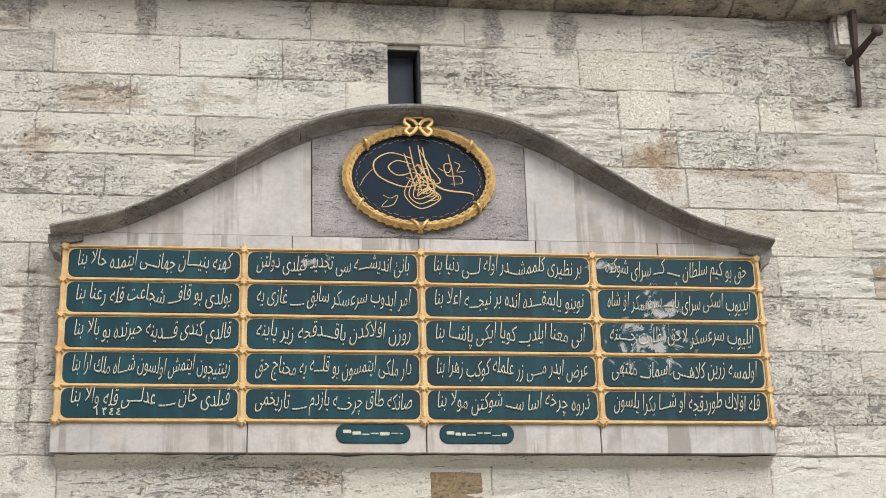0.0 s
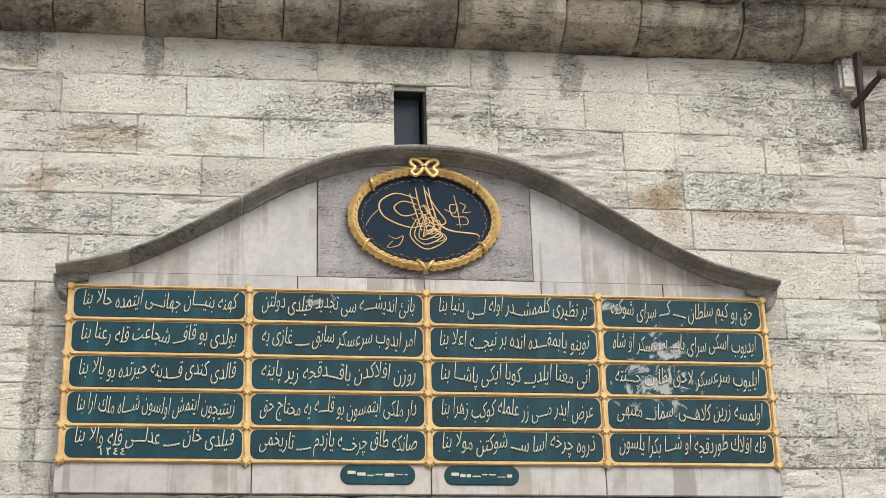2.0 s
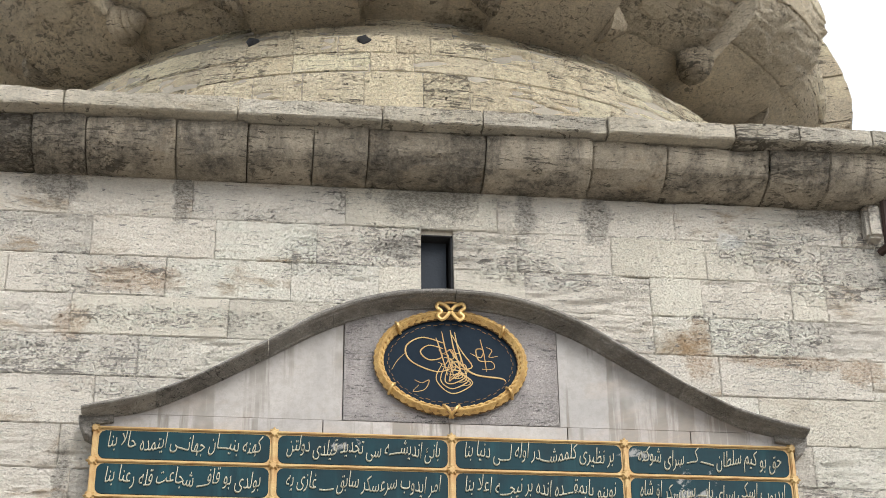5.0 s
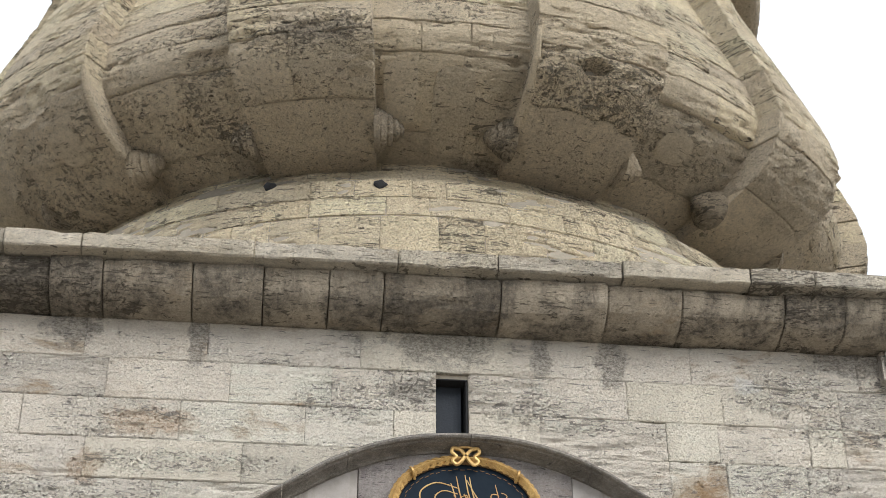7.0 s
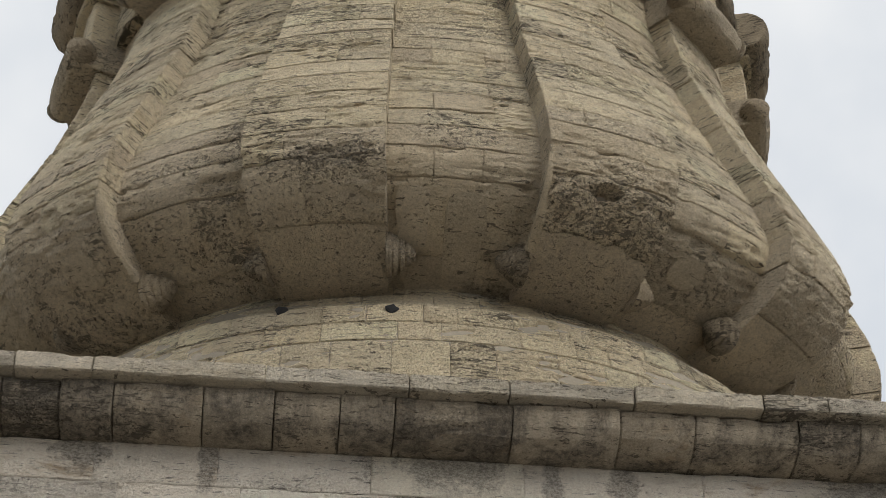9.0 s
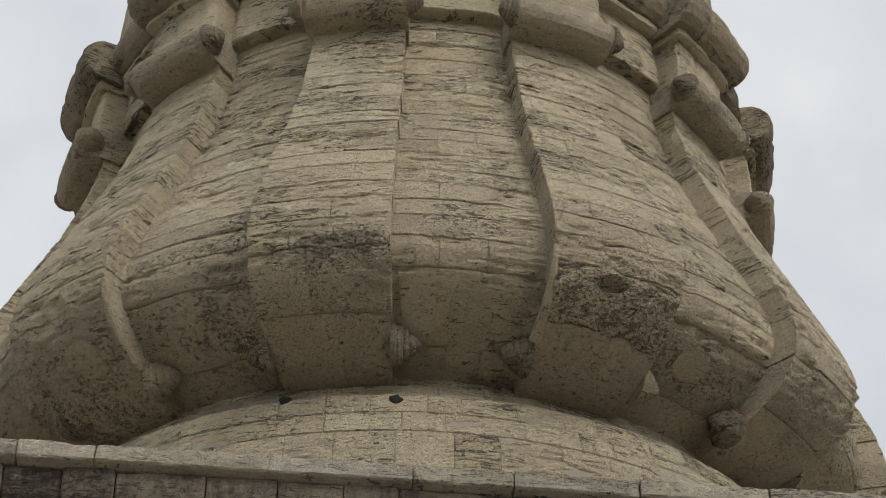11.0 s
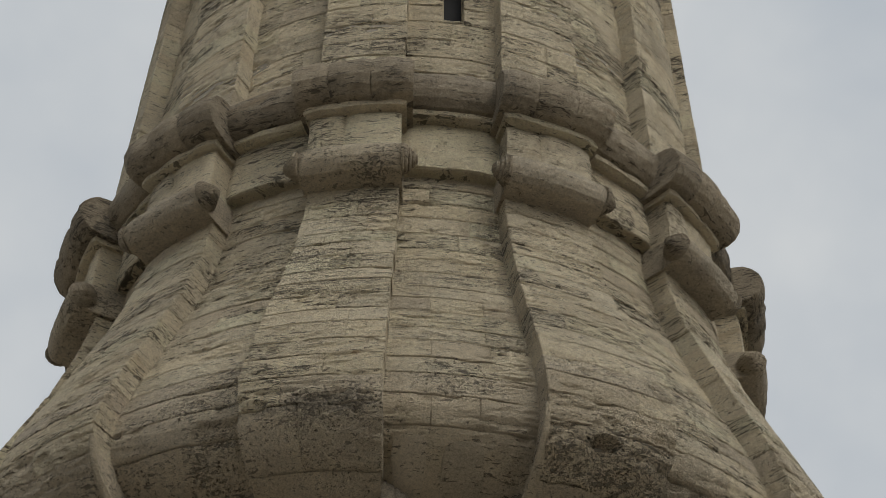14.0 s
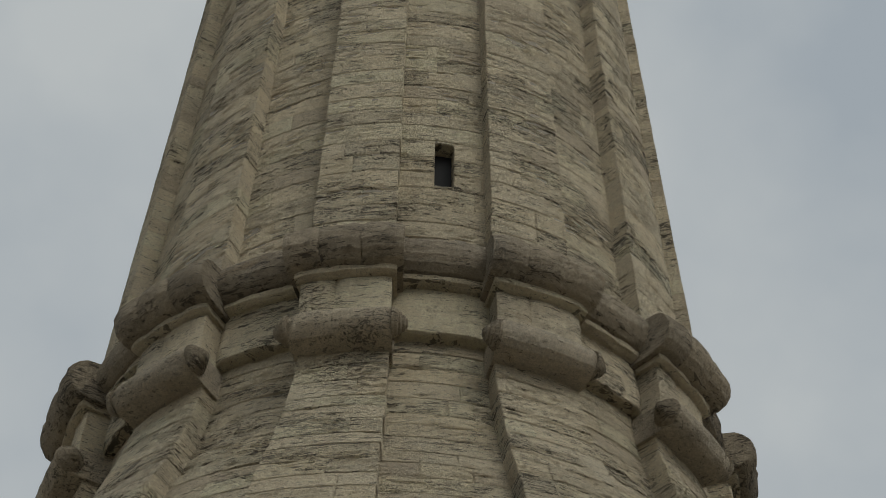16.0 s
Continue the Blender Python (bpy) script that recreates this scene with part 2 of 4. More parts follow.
MORTAR_PALE = simple("pale_lime_mortar", (0.52, 0.465, 0.38), 0.95, 0, 0.3, 6.0, 0.006)
MORTAR = simple("mortar", (0.30, 0.265, 0.21), 0.95, 0, 0.3, 5.0, 0.006)
GILT = simple("worn_gilding", (0.66, 0.45, 0.17), 0.42, 0.45, 0.4, 16.0, 0.004, (0.26, 0.14, 0.05))
DARK_GILT = simple("dark_gilding", (0.20, 0.11, 0.04), 0.6, 0.4, 0.4, 16.0, 0.004, (0.05, 0.03, 0.015))
GOLD_PAINT = simple("gold_paint", (0.43, 0.31, 0.13), 0.55, 0.15, 0.42, 14.0, 0.004, (0.30, 0.15, 0.045))
LETTER = simple("pale_gold_lettering", (0.35, 0.325, 0.24), 0.55, 0.1, 0.15, 20.0, 0.002)
NAVY = simple("navy_field", (0.006, 0.012, 0.020), 0.5, 0, 0.2, 4.0, 0.002, (0.012, 0.020, 0.030))
NAVY.node_tree.nodes["Principled BSDF"].inputs["Specular IOR Level"].default_value = 0.06
IRON = simple("rusty_iron", (0.045, 0.024, 0.018), 0.75, 0.3, 0.4, 18.0, 0.004)
PAVING = simple("ground_paving", (0.30, 0.27, 0.225), 0.9, 0, 0.3, 1.5, 0.01)
BLIND = simple("blue_grey_shutter", (0.016, 0.021, 0.029), 0.85, 0, 0.2)
# near-black paint that stands for shade in holes and slits
DARK = simple("shade_black", (0.008, 0.008, 0.009), 0.9, 0, 0.2)


def marble_material(name, light, grey, vein, streaks=0.3, size=1.6, veins=0.22):
    s = Nodes(name)
    rnd = s.n("ShaderNodeObjectInfo").outputs["Random"]
    p = s.coords(1, 1, 1)
    n1 = s.noise(p, size, 9.0, 0.7, 0.8)
    col = s.mix(s.level(n1, 0.38, 0.62), light, grey)
    v = s.noise(s.coords(1.3, 1.3, 3.2), 2.0, 9.0, 0.7, 2.2)
    col = s.mix(s.math("MULTIPLY", s.level(s.math("ABSOLUTE", s.math("SUBTRACT", v, 0.5), 0), 0.0, 0.05, 1.0, 0.0), veins), col, vein)
    st = s.noise(s.coords(9.0, 9.0, 0.55), 1.0, 6.0, 0.65, 0.2)
    st = s.math("MULTIPLY", s.level(st, 0.49, 0.55), s.level(s.noise(p, 1.9, 4.0), 0.42, 0.54))
    col = s.mix(s.math("MULTIPLY", st, streaks), col, (0.14, 0.12, 0.098))
    col = s.mix(s.level(rnd, 0, 1, 0.0, 0.25), col, (0.30, 0.27, 0.24))
    col = s.mix(s.level(s.noise(s.coords(1.2, 1.2, 2.4), 1.0, 9.0, 0.72, 0.5), 0.50, 0.66, 0.0, 0.45), col, (0.30, 0.225, 0.165))
    col = s.mix(s.level(s.noise(p, 24.0, 8.0, 0.78), 0.42, 0.54, 0.3, 0.0), col, (0.16, 0.14, 0.12))
    f = s.noise(p, 40.0, 6.0, 0.7)
    return s.done(col, s.level(n1, 0, 1, 0.35, 0.6), s.bump(f, 0.3, 0.003))


MARBLE = marble_material("weathered_marble", (0.32, 0.292, 0.265), (0.23, 0.212, 0.196), (0.22, 0.2, 0.19), 0.95)
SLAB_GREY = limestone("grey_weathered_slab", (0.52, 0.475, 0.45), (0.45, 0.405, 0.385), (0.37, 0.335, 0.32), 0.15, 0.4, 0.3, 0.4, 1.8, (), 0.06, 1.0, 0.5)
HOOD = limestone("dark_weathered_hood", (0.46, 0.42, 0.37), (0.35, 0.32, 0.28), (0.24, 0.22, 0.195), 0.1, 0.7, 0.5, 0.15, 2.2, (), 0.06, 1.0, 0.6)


def green_material():
    s = Nodes("green_paint")
    p = s.coords(1, 1, 1)
    n1 = s.noise(p, 2.2, 8.0, 0.65, 0.8)
    col = s.mix(s.level(n1, 0.3, 0.7), (0.0008, 0.010, 0.0145), (0.0025, 0.030, 0.039))
    st = s.noise(s.coords(9.0, 9.0, 0.8), 1.0, 6.0, 0.65)
    col = s.mix(s.level(st, 0.52, 0.68, 0.0, 0.4), col, (0.012, 0.060, 0.068))
    s.b.inputs["Specular IOR Level"].default_value = 0.16
    for cx, cz, rx, rz in ((0.288 * 7.9, 1.6 + 0.335 * 7.9, 0.16, 0.20), (0.279 * 7.9, 1.6 + 0.305 * 7.9, 0.32, 0.24), (0.255 * 7.9, 1.6 + 0.361 * 7.9, 0.16, 0.05), (0.052 * 7.9, 1.6 + 0.362 * 7.9, 0.16, 0.05)):
        off = s.n("ShaderNodeMapping", Location=(-cx / rx, 0.0, -cz / rz), Scale=(1 / rx, 0.0, 1 / rz))
        s.link(p, off.inputs["Vector"])
        far = s.n("ShaderNodeVectorMath")
        far.operation = "LENGTH"
        s.link(off.outputs["Vector"], far.inputs[0])
        torn = s.noise(p, 11.0, 8.0, 0.72, 0.8)
        lost = s.level(s.math("SUBTRACT", torn, s.math("MULTIPLY", far.outputs["Value"], 0.2)), 0.43, 0.50)
        col = s.mix(s.math("MULTIPLY", lost, 0.8), col, (0.27, 0.262, 0.25))
    return s.done(col, s.level(n1, 0, 1, 0.45, 0.65), s.bump(s.noise(p, 30.0, 5.0), 0.25, 0.003))


GREEN = green_material()

# ---------------------------------------------------------------- mesh helpers
def part(name, bm, material, parent, label=""):
    me = bpy.data.meshes.new(name)
    bmesh.ops.recalc_face_normals(bm, faces=bm.faces)
    bm.to_mesh(me)
    bm.free()
    me.materials.append(material)
    ob = new(name, me)
    ob.parent = parent
    if label:
        ob["label"] = label
    return ob


def empty(name, at=(0, 0, 0)):
    ob = new(name)
    ob.location = at
    return ob


def raw(name, verts, faces, material, parent=None, smooth=False):
    me = bpy.data.meshes.new(name)
    me.from_pydata(verts, [], faces)
    me.update()
    if smooth:
        me.polygons.foreach_set("use_smooth", [True] * len(me.polygons))
    me.materials.append(material)
    ob = new(name, me)
    ob.parent = parent
    return ob


def box(bm, x0, x1, y0, y1, z0, z1, bevel=0.0):
    r = bmesh.ops.create_cube(bm, size=1.0)
    for v in r["verts"]:
        v.co = Vector((x0 + (v.co.x + 0.5) * (x1 - x0), y0 + (v.co.y + 0.5) * (y1 - y0), z0 + (v.co.z + 0.5) * (z1 - z0)))
    if bevel:
        es = list({e for v in r["verts"] for e in v.link_edges})
        bmesh.ops.bevel(bm, geom=es, offset=bevel, segments=2, affect="EDGES")


def worn_away(p, strength):
    """How deep the bedding has weathered out of the face at p, in metres."""
    x, y, z = p
    m = noise.noise((x * 1.7, y * 1.7, z * 3.0)) + 0.55 * noise.noise((x * 5.1, y * 5.1, z * 8.0))
    m = max(0.0, min(1.0, (m + 0.08) / 0.3))
    bed = max(0.0, noise.noise((x * 4.6, y * 4.6, z * 25.0)) + 0.08)
    thin = max(0.0, noise.noise((x * 13.0, y * 13.0, z * 55.0)))
    return strength * (m * (0.017 * bed + 0.009 * thin) + 0.0025 * abs(noise.noise((x * 9.0, y * 9.0, z * 14.0))) + 0.0045 * max(0.0, noise.noise((x * 19.0, y * 19.0, z * 22.0))))


def patch_block(name, place, nu, nv, depth, material, parent, rng, soft=0.010, ragged=0.006, wear=0.0):
    """A dressed stone: a grid of outer points place(u, v, d) with sunk, ragged borders and sides d deep."""
    a, b, c = (Vector(place(u, v, 0.0)) for u, v in ((0, 0), (1, 0), (0, 1)))
    if wear:
        nu, nv = max(3, min(24, round((b - a).length / 0.035))), max(3, min(20, round((c - a).length / 0.018)))
    eu, ev = min(0.3, 0.007 / max(0.04, (b - a).length)), min(0.3, 0.006 / max(0.03, (c - a).length))
    us = [0.0, eu] + [eu + (1 - 2 * eu) * i / nu for i in range(1, nu)] + [1 - eu, 1.0]
    vs = [0.0, ev] + [ev + (1 - 2 * ev) * i / nv for i in range(1, nv)] + [1 - ev, 1.0]
    verts, faces = [], []
    w, h = len(us), len(vs)
    lift = rng.uniform(-0.002, 0.003)
    for j, v in enumerate(vs):
        for i, u in enumerate(us):
            edge = i in (0, w - 1) or j in (0, h - 1)
            d = -soft - rng.uniform(0, ragged) if edge else lift
            if wear:
                d -= worn_away(place(u, v, 0.0), wear)
            verts.append(place(u, v, d))
    for j in range(h - 1):
        for i in range(w - 1):
            a = j * w + i
            faces.append((a, a + 1, a + w + 1, a + w))
    rim = [i for i in range(w)] + [j * w + w - 1 for j in range(1, h)] + [(h - 1) * w + i for i in range(w - 2, -1, -1)] + [j * w for j in range(h - 2, 0, -1)]
    base = len(verts)
    for q in rim:
        j, i = divmod(q, w)
        verts.append(place(us[i], vs[j], -depth))
    n = len(rim)
    for k in range(n):
        a, b = rim[k], rim[(k + 1) % n]
        faces.append((b, a, base + k, base + (k + 1) % n))
    return raw(name, [tuple(p) for p in verts], faces, material, parent)


def curve_at(points, x):
    """Smooth (Catmull-Rom) value at x through points (x, y) in rising x."""
    n = len(points)
    if x <= points[0][0]:
        return points[0][1]
    if x >= points[-1][0]:
        return points[-1][1]
    i = max(k for k in range(n - 1) if points[k][0] <= x)
    p0, p1, p2, p3 = points[max(i - 1, 0)], points[i], points[i + 1], points[min(i + 2, n - 1)]
    t = (x - p1[0]) / (p2[0] - p1[0])
    m1 = (p2[1] - p0[1]) / (p2[0] - p0[0]) * (p2[0] - p1[0])
    m2 = (p3[1] - p1[1]) / (p3[0] - p1[0]) * (p2[0] - p1[0])
    return (2 * t**3 - 3 * t**2 + 1) * p1[1] + (t**3 - 2 * t**2 + t) * m1 + (-2 * t**3 + 3 * t**2) * p2[1] + (t**3 - t**2) * m2


# ---------------------------------------------------------------- the plan: U is the wall's distance, A the tower's axis
U = 8.0
D = 1.42 * U
AZ = radians(4.31)
AX, AY = D * math.sin(AZ), D * math.cos(AZ)
PHASE, STEP, HALF = 9.4, 30.0, 7.0
LIP_Y = 0.953 * U
WALL_L, WALL_R = -0.75 * U, 1.0 * U
CORNICE_Z = EYE + 0.558 * U

ground = raw("ground", [(-900, -900, 0), (900, -900, 0), (900, 900, 0), (-900, 900, 0)], [(0, 1, 2, 3)], PAVING)
tagged(ground, "plain grey stone paving below the wall", "ground", kind="structure")

# ---------------------------------------------------------------- wall with slit window
SLIT = (0.1063 * U, 0.1292 * U, EYE + 0.468 * U, EYE + 0.5236 * U)


def wall_core():
    bm = bmesh.new()
    y0, y1 = U + 0.036, U + 5.5
    x0, x1, z0, z1 = SLIT
    box(bm, WALL_L, x0, y0, y1, 0, CORNICE_Z)
    box(bm, x1, WALL_R, y0, y1, 0, CORNICE_Z)
    box(bm, x0, x1, y0, y1, 0, z0)
    box(bm, x0, x1, y0, y1, z1, CORNICE_Z)
    box(bm, x0, x1, y0 + 0.9, y1, z0, z1)
    ob = part("wall_north", bm, MORTAR_PALE, None)
    return tagged(ob, "cream ashlar limestone wall with worn, stained blocks", "wall", kind="structure")


wall = wall_core()


# upright joints of each course, and the stones in it that are smooth later repairs
COURSES = (
    (0.558, (-1.124, -0.442, 0.418, 1.292, 2.331, 3.33), (0.9,)), (0.527, (-0.983, -0.304, 0.262, 1.40, 1.944, 2.499, 2.784, 3.191), (2.2, 2.6)),
    (0.496, (-0.563, 0.124, 0.612, 1.437, 2.158, 2.455, 2.986, 3.19), (0.7, 2.3, 3.1)), (0.466, (-1.054, -0.208, 2.16, 2.485, 2.948), (0.0,)), (0.4365, (-0.679, 0.1, 2.519, 3.397), ()),
    (0.4065, (-0.888, 2.723, 3.451), (3.0,)), (0.372, (-1.043, 3.0, 3.551), ()), (0.342, (-0.972, 3.203), ()), (0.3035, (-0.982, 3.232, 3.411), ()), (0.273, (-0.993, 3.431), (-1.2,)),
    (0.252, (-0.90, 3.213), ()), (0.231, (-0.841, 0.149, 0.577, 1.347, 2.068, 2.839), (0.8,)), (0.198, (-0.4, 0.9, 2.3), ()), (0.166, (0.2, 1.7), ()))


def wall_courses():
    rng = random.Random(5)
    x0, x1, z0, z1 = SLIT
    for c, (share, joints, repairs) in enumerate(COURSES):
        top, bot = EYE + share * U, EYE + (COURSES[c + 1][0] if c + 1 < len(COURSES) else 0.13) * U
        cuts = [-0.29 * U - rng.uniform(0.2, 0.6), *joints, 0.56 * U + rng.uniform(0, 0.5)]
        while True:
            wide = [i for i in range(len(cuts) - 1) if cuts[i + 1] - cuts[i] > 1.15]
            if not wide:
                break
            i = wide[0]
            cuts.insert(i + 1, cuts[i] + (cuts[i + 1] - cuts[i]) * rng.choice((0.36, 0.45, 0.58)))
        for xa, xb in zip(cuts, cuts[1:]):
            spans = [(xa, xb)]
            if top > z0 + 0.02 and bot < z1 - 0.02 and xa < x1 and xb > x0:
                spans = [(a, b) for a, b in ((xa, x0), (x1, xb)) if b - a > 0.03]
            smooth = any(xa < q < xb for q in repairs) or rng.random() < 0.06
            for a, b in spans:
                if a > -0.10 * U and b < 0.35 * U and top < EYE + 0.37 * U and bot > EYE + 0.235 * U:
                    continue
                g = 0.0012
                patch_block("stone_block", lambda u, v, d, a=a, b=b: (a + g + u * (b - a - 2 * g), U - d, bot + g + v * (top - bot - 2 * g)), 3, 1, 0.05, STONE_SMOOTH if smooth else STONE_WALL, wall, rng, 0.002, 0.005, 0.35 if smooth else 1.6)


# ---------------------------------------------------------------- cornice of the wall
cornice = empty("cornice", (0, U, CORNICE_Z))
tagged(cornice, "projecting rounded limestone cornice with black rain streaks", "cornice", kind="structure")


def cornice_profile():
    zb, zl, zt = CORNICE_Z, EYE + 0.6155 * LIP_Y, EYE + 0.631 * LIP_Y
    out = [(U + 0.05, zb), (U - 0.03, zb)]
    ry, rz = U - 0.03 - (LIP_Y + 0.085), zl - zb - 0.012
    for i in range(1, 10):
        a = i / 9 * math.pi / 2
        out.append((U - 0.03 - ry * math.sin(a) ** 0.9, zb + rz * (1 - math.cos(a))))
    lip = [(U + 0.02, zl - 0.008), (LIP_Y + 0.085, zl - 0.008), (LIP_Y + 0.05, zl - 0.004), (LIP_Y + 0.012, zl - 0.002), (LIP_Y, zl + 0.008), (LIP_Y + 0.002, (zl + zt) / 2), (LIP_Y + 0.006, zt - 0.014), (LIP_Y + 0.03, zt)]
    return out, lip, zt


def swept_block(name, x0, x1, profile, back, material, parent, rng, chips=0.012):
    """A moulding stone: the profile (y, z) carried from x0 to x1, closed at the back, its face worn and its edges chipped."""
    verts, faces = [], []
    pts = profile + [(back, profile[-1][1]), (back, profile[0][1])]
    n = len(pts)
    nx = max(4, round((x1 - x0) / 0.04))
    xs = [x0, x0 + 0.010] + [x0 + (x1 - x0) * i / nx for i in range(1, nx)] + [x1 - 0.010, x1]
    lift, turn = rng.uniform(-0.006, 0.006), rng.uniform(-0.012, 0.012)
    for i, x in enumerate(xs):
        sink = 0.004 + rng.uniform(0, 0.008) if i in (0, len(xs) - 1) else 0.0
        for j, (y, z) in enumerate(pts):
            d = 0.0
            if j < n - 2:
                chip = max(0.0, noise.noise((x * 6.0, z * 9.0, 3.1)) + 0.4 * noise.noise((x * 17.0, z * 17.0, 7.7)) - 0.12)
                d = sink + lift + turn * (x - x0) / (x1 - x0) + chips * chip * 2.2 + worn_away((x, y, z), 1.3)
            verts.append((x, y + d, z + (0.35 * d if j < n // 2 else -0.25 * d)))
    for i in range(len(xs) - 1):
        for j in range(n):
            k = (j + 1) % n
            faces.append((i * n + j, i * n + k, (i + 1) * n + k, (i + 1) * n + j))
    faces.append(tuple(range(n)))
    faces.append(tuple((len(xs) - 1) * n + j for j in reversed(range(n))))
    return raw(name, verts, faces, material, parent)


def build_cornice():
    rng = random.Random(8)
    low, lip, zt = cornice_profile()
    off = cornice.matrix_basis.inverted()
    for name, widths, profile, back, material in (("cornice_block", (0.30, 0.36, 0.44, 0.52, 0.66), low, U + 0.3, STONE_CORNICE), ("coping_block", (0.4, 0.55, 0.75, 0.95), lip, U + 0.4, STONE_COPING)):
        x = WALL_L
        while x < WALL_R:
            w = rng.choice(widths) * rng.uniform(0.92, 1.1)
            b = swept_block(name, x + 0.003, min(x + w, WALL_R) - 0.003, profile, back, material, cornice, rng, 0.016 if material is STONE_COPING else 0.010)
            b.matrix_parent_inverse = off
            x += w
    bm = bmesh.new()
    box(bm, WALL_L, WALL_R, U + 0.3, U + 9.0, CORNICE_Z + 0.004, zt - 0.01)
    bed = part("roof_bed", bm, MORTAR, cornice)
    bed.matrix_parent_inverse = off


build_cornice()

# ---------------------------------------------------------------- the tower
minaret = empty("minaret", (AX, AY, EYE + 0.631 * LIP_Y))
tagged(minaret, "bulbous fluted limestone minaret with moulded collar above the wall", "minaret")
OFF = minaret.matrix_basis.inverted()


def polar(r, phi, z):
    a = AZ + math.pi + radians(phi)
    return (AX + r * math.sin(a), AY + r * math.cos(a), z)


BULB = [(0.5212, 0.248), (0.5225, 0.264), (0.526, 0.279), (0.534, 0.299), (0.543, 0.316), (0.557, 0.329), (0.575, 0.3335), (0.595, 0.331), (0.618, 0.324), (0.652, 0.311),
        (0.688, 0.297), (0.722, 0.284), (0.765, 0.271), (0.80, 0.264), (0.84, 0.261)]
SHAFT = [(0.84, 0.265), (0.93, 0.2645), (1.05, 0.2625), (1.2, 0.2595), (1.4, 0.256), (1.7, 0.2515), (2.1, 0.247)]
DEPTH = 0.0165


def flute(z):
    """Depth of the flutes: they cut in deeper under the belly of the bulb."""
    q = (z - EYE) / D
    return D * (DEPTH + 0.020 * max(0.0, min(1.0, (0.572 - q) / 0.045)) ** 1.3)


def bulb_r(z):
    return D * curve_at(BULB, (z - EYE) / D)


def shaft_r(z):
    return D * curve_at(SHAFT, (z - EYE) / D)


def gear_core(name, zs, rfun, material, parent, inset=0.016, hole=None):
    verts, faces = [], []
    ring = []
    for k in range(12):
        c = PHASE - STEP * k
        ring += [(c + HALF - 0.3, 0.0), (c + HALF / 3, 0.0), (c - HALF / 3, 0.0), (c - HALF + 0.3, 0.0), (c - HALF + 0.27, 1.0), (c - HALF - 5.3, 1.0), (c - HALF - 10.6, 1.0), (c - STEP + HALF - 0.27, 1.0)]
    n = len(ring)
    for z in zs:
        for phi, rec in ring:
            deep = 0.7 if hole and rec and hole[1] - 4.6 < phi < hole[0] + 4.6 and hole[2] - 0.02 < z < hole[3] + 0.02 else 0.0
            verts.append(polar(rfun(z) - inset - deep - rec * flute(z), phi, z))
    for i in range(len(zs) - 1):
        for j in range(n):
            k = (j + 1) % n
            faces.append((i * n + j, i * n + k, (i + 1) * n + k, (i + 1) * n + j))
    faces.append(tuple(range(n)))
    faces.append(tuple((len(zs) - 1) * n + j for j in range(n)))
    ob = raw(name, verts, faces, material, parent)
    ob.matrix_parent_inverse = OFF
    return ob


def lerp_list(a, b, n):
    return [a + (b - a) * i / n for i in range(n + 1)]


SLIT2 = (-4.15, -7.88, EYE + 1.0245 * D, EYE + 1.083 * D)


def smooth_step(a, b, x):
    t = max(0.0, min(1.0, (x - a) / (b - a)))
    return t * t * (3 - 2 * t)


def spall(phi, z):
    """How far the belly's face has broken away: shallow dents all round its underside, a hole on one rib, and below it a repair skin, proud, with a ragged top."""
    q = (z - EYE) / D
    n1 = noise.noise((phi * 0.16, q * 55.0, 1.3)) + 0.5 * noise.noise((phi * 0.5, q * 160.0, 4.2))
    out = 0.03 * smooth_step(0.12, 0.42, n1) * smooth_step(0.592, 0.572, q) * smooth_step(0.522, 0.53, q)
    ledge = 0.5515 + 0.006 * noise.noise((phi * 0.45, 2.0, 0.0)) + 0.004 * noise.noise((phi * 1.7, 5.0, 0.0)) 
    inside = smooth_step(-12.6, -13.6, phi) * smooth_step(-25.5, -23.5, phi)
    groove = 0.9 * max(0.0, noise.noise((phi * 0.75, q * 9.0, 8.0)))
    out -= 0.06 * inside * smooth_step(ledge, ledge - 0.0025, q) * smooth_step(0.524, 0.532, q) * (1.0 - groove)
    hole = math.hypot((phi + 19.8) / 1.5, (q - 0.5545) / 0.0038)
    return out + 0.12 * smooth_step(1.2, 0.6, hole + 0.5 * n1)


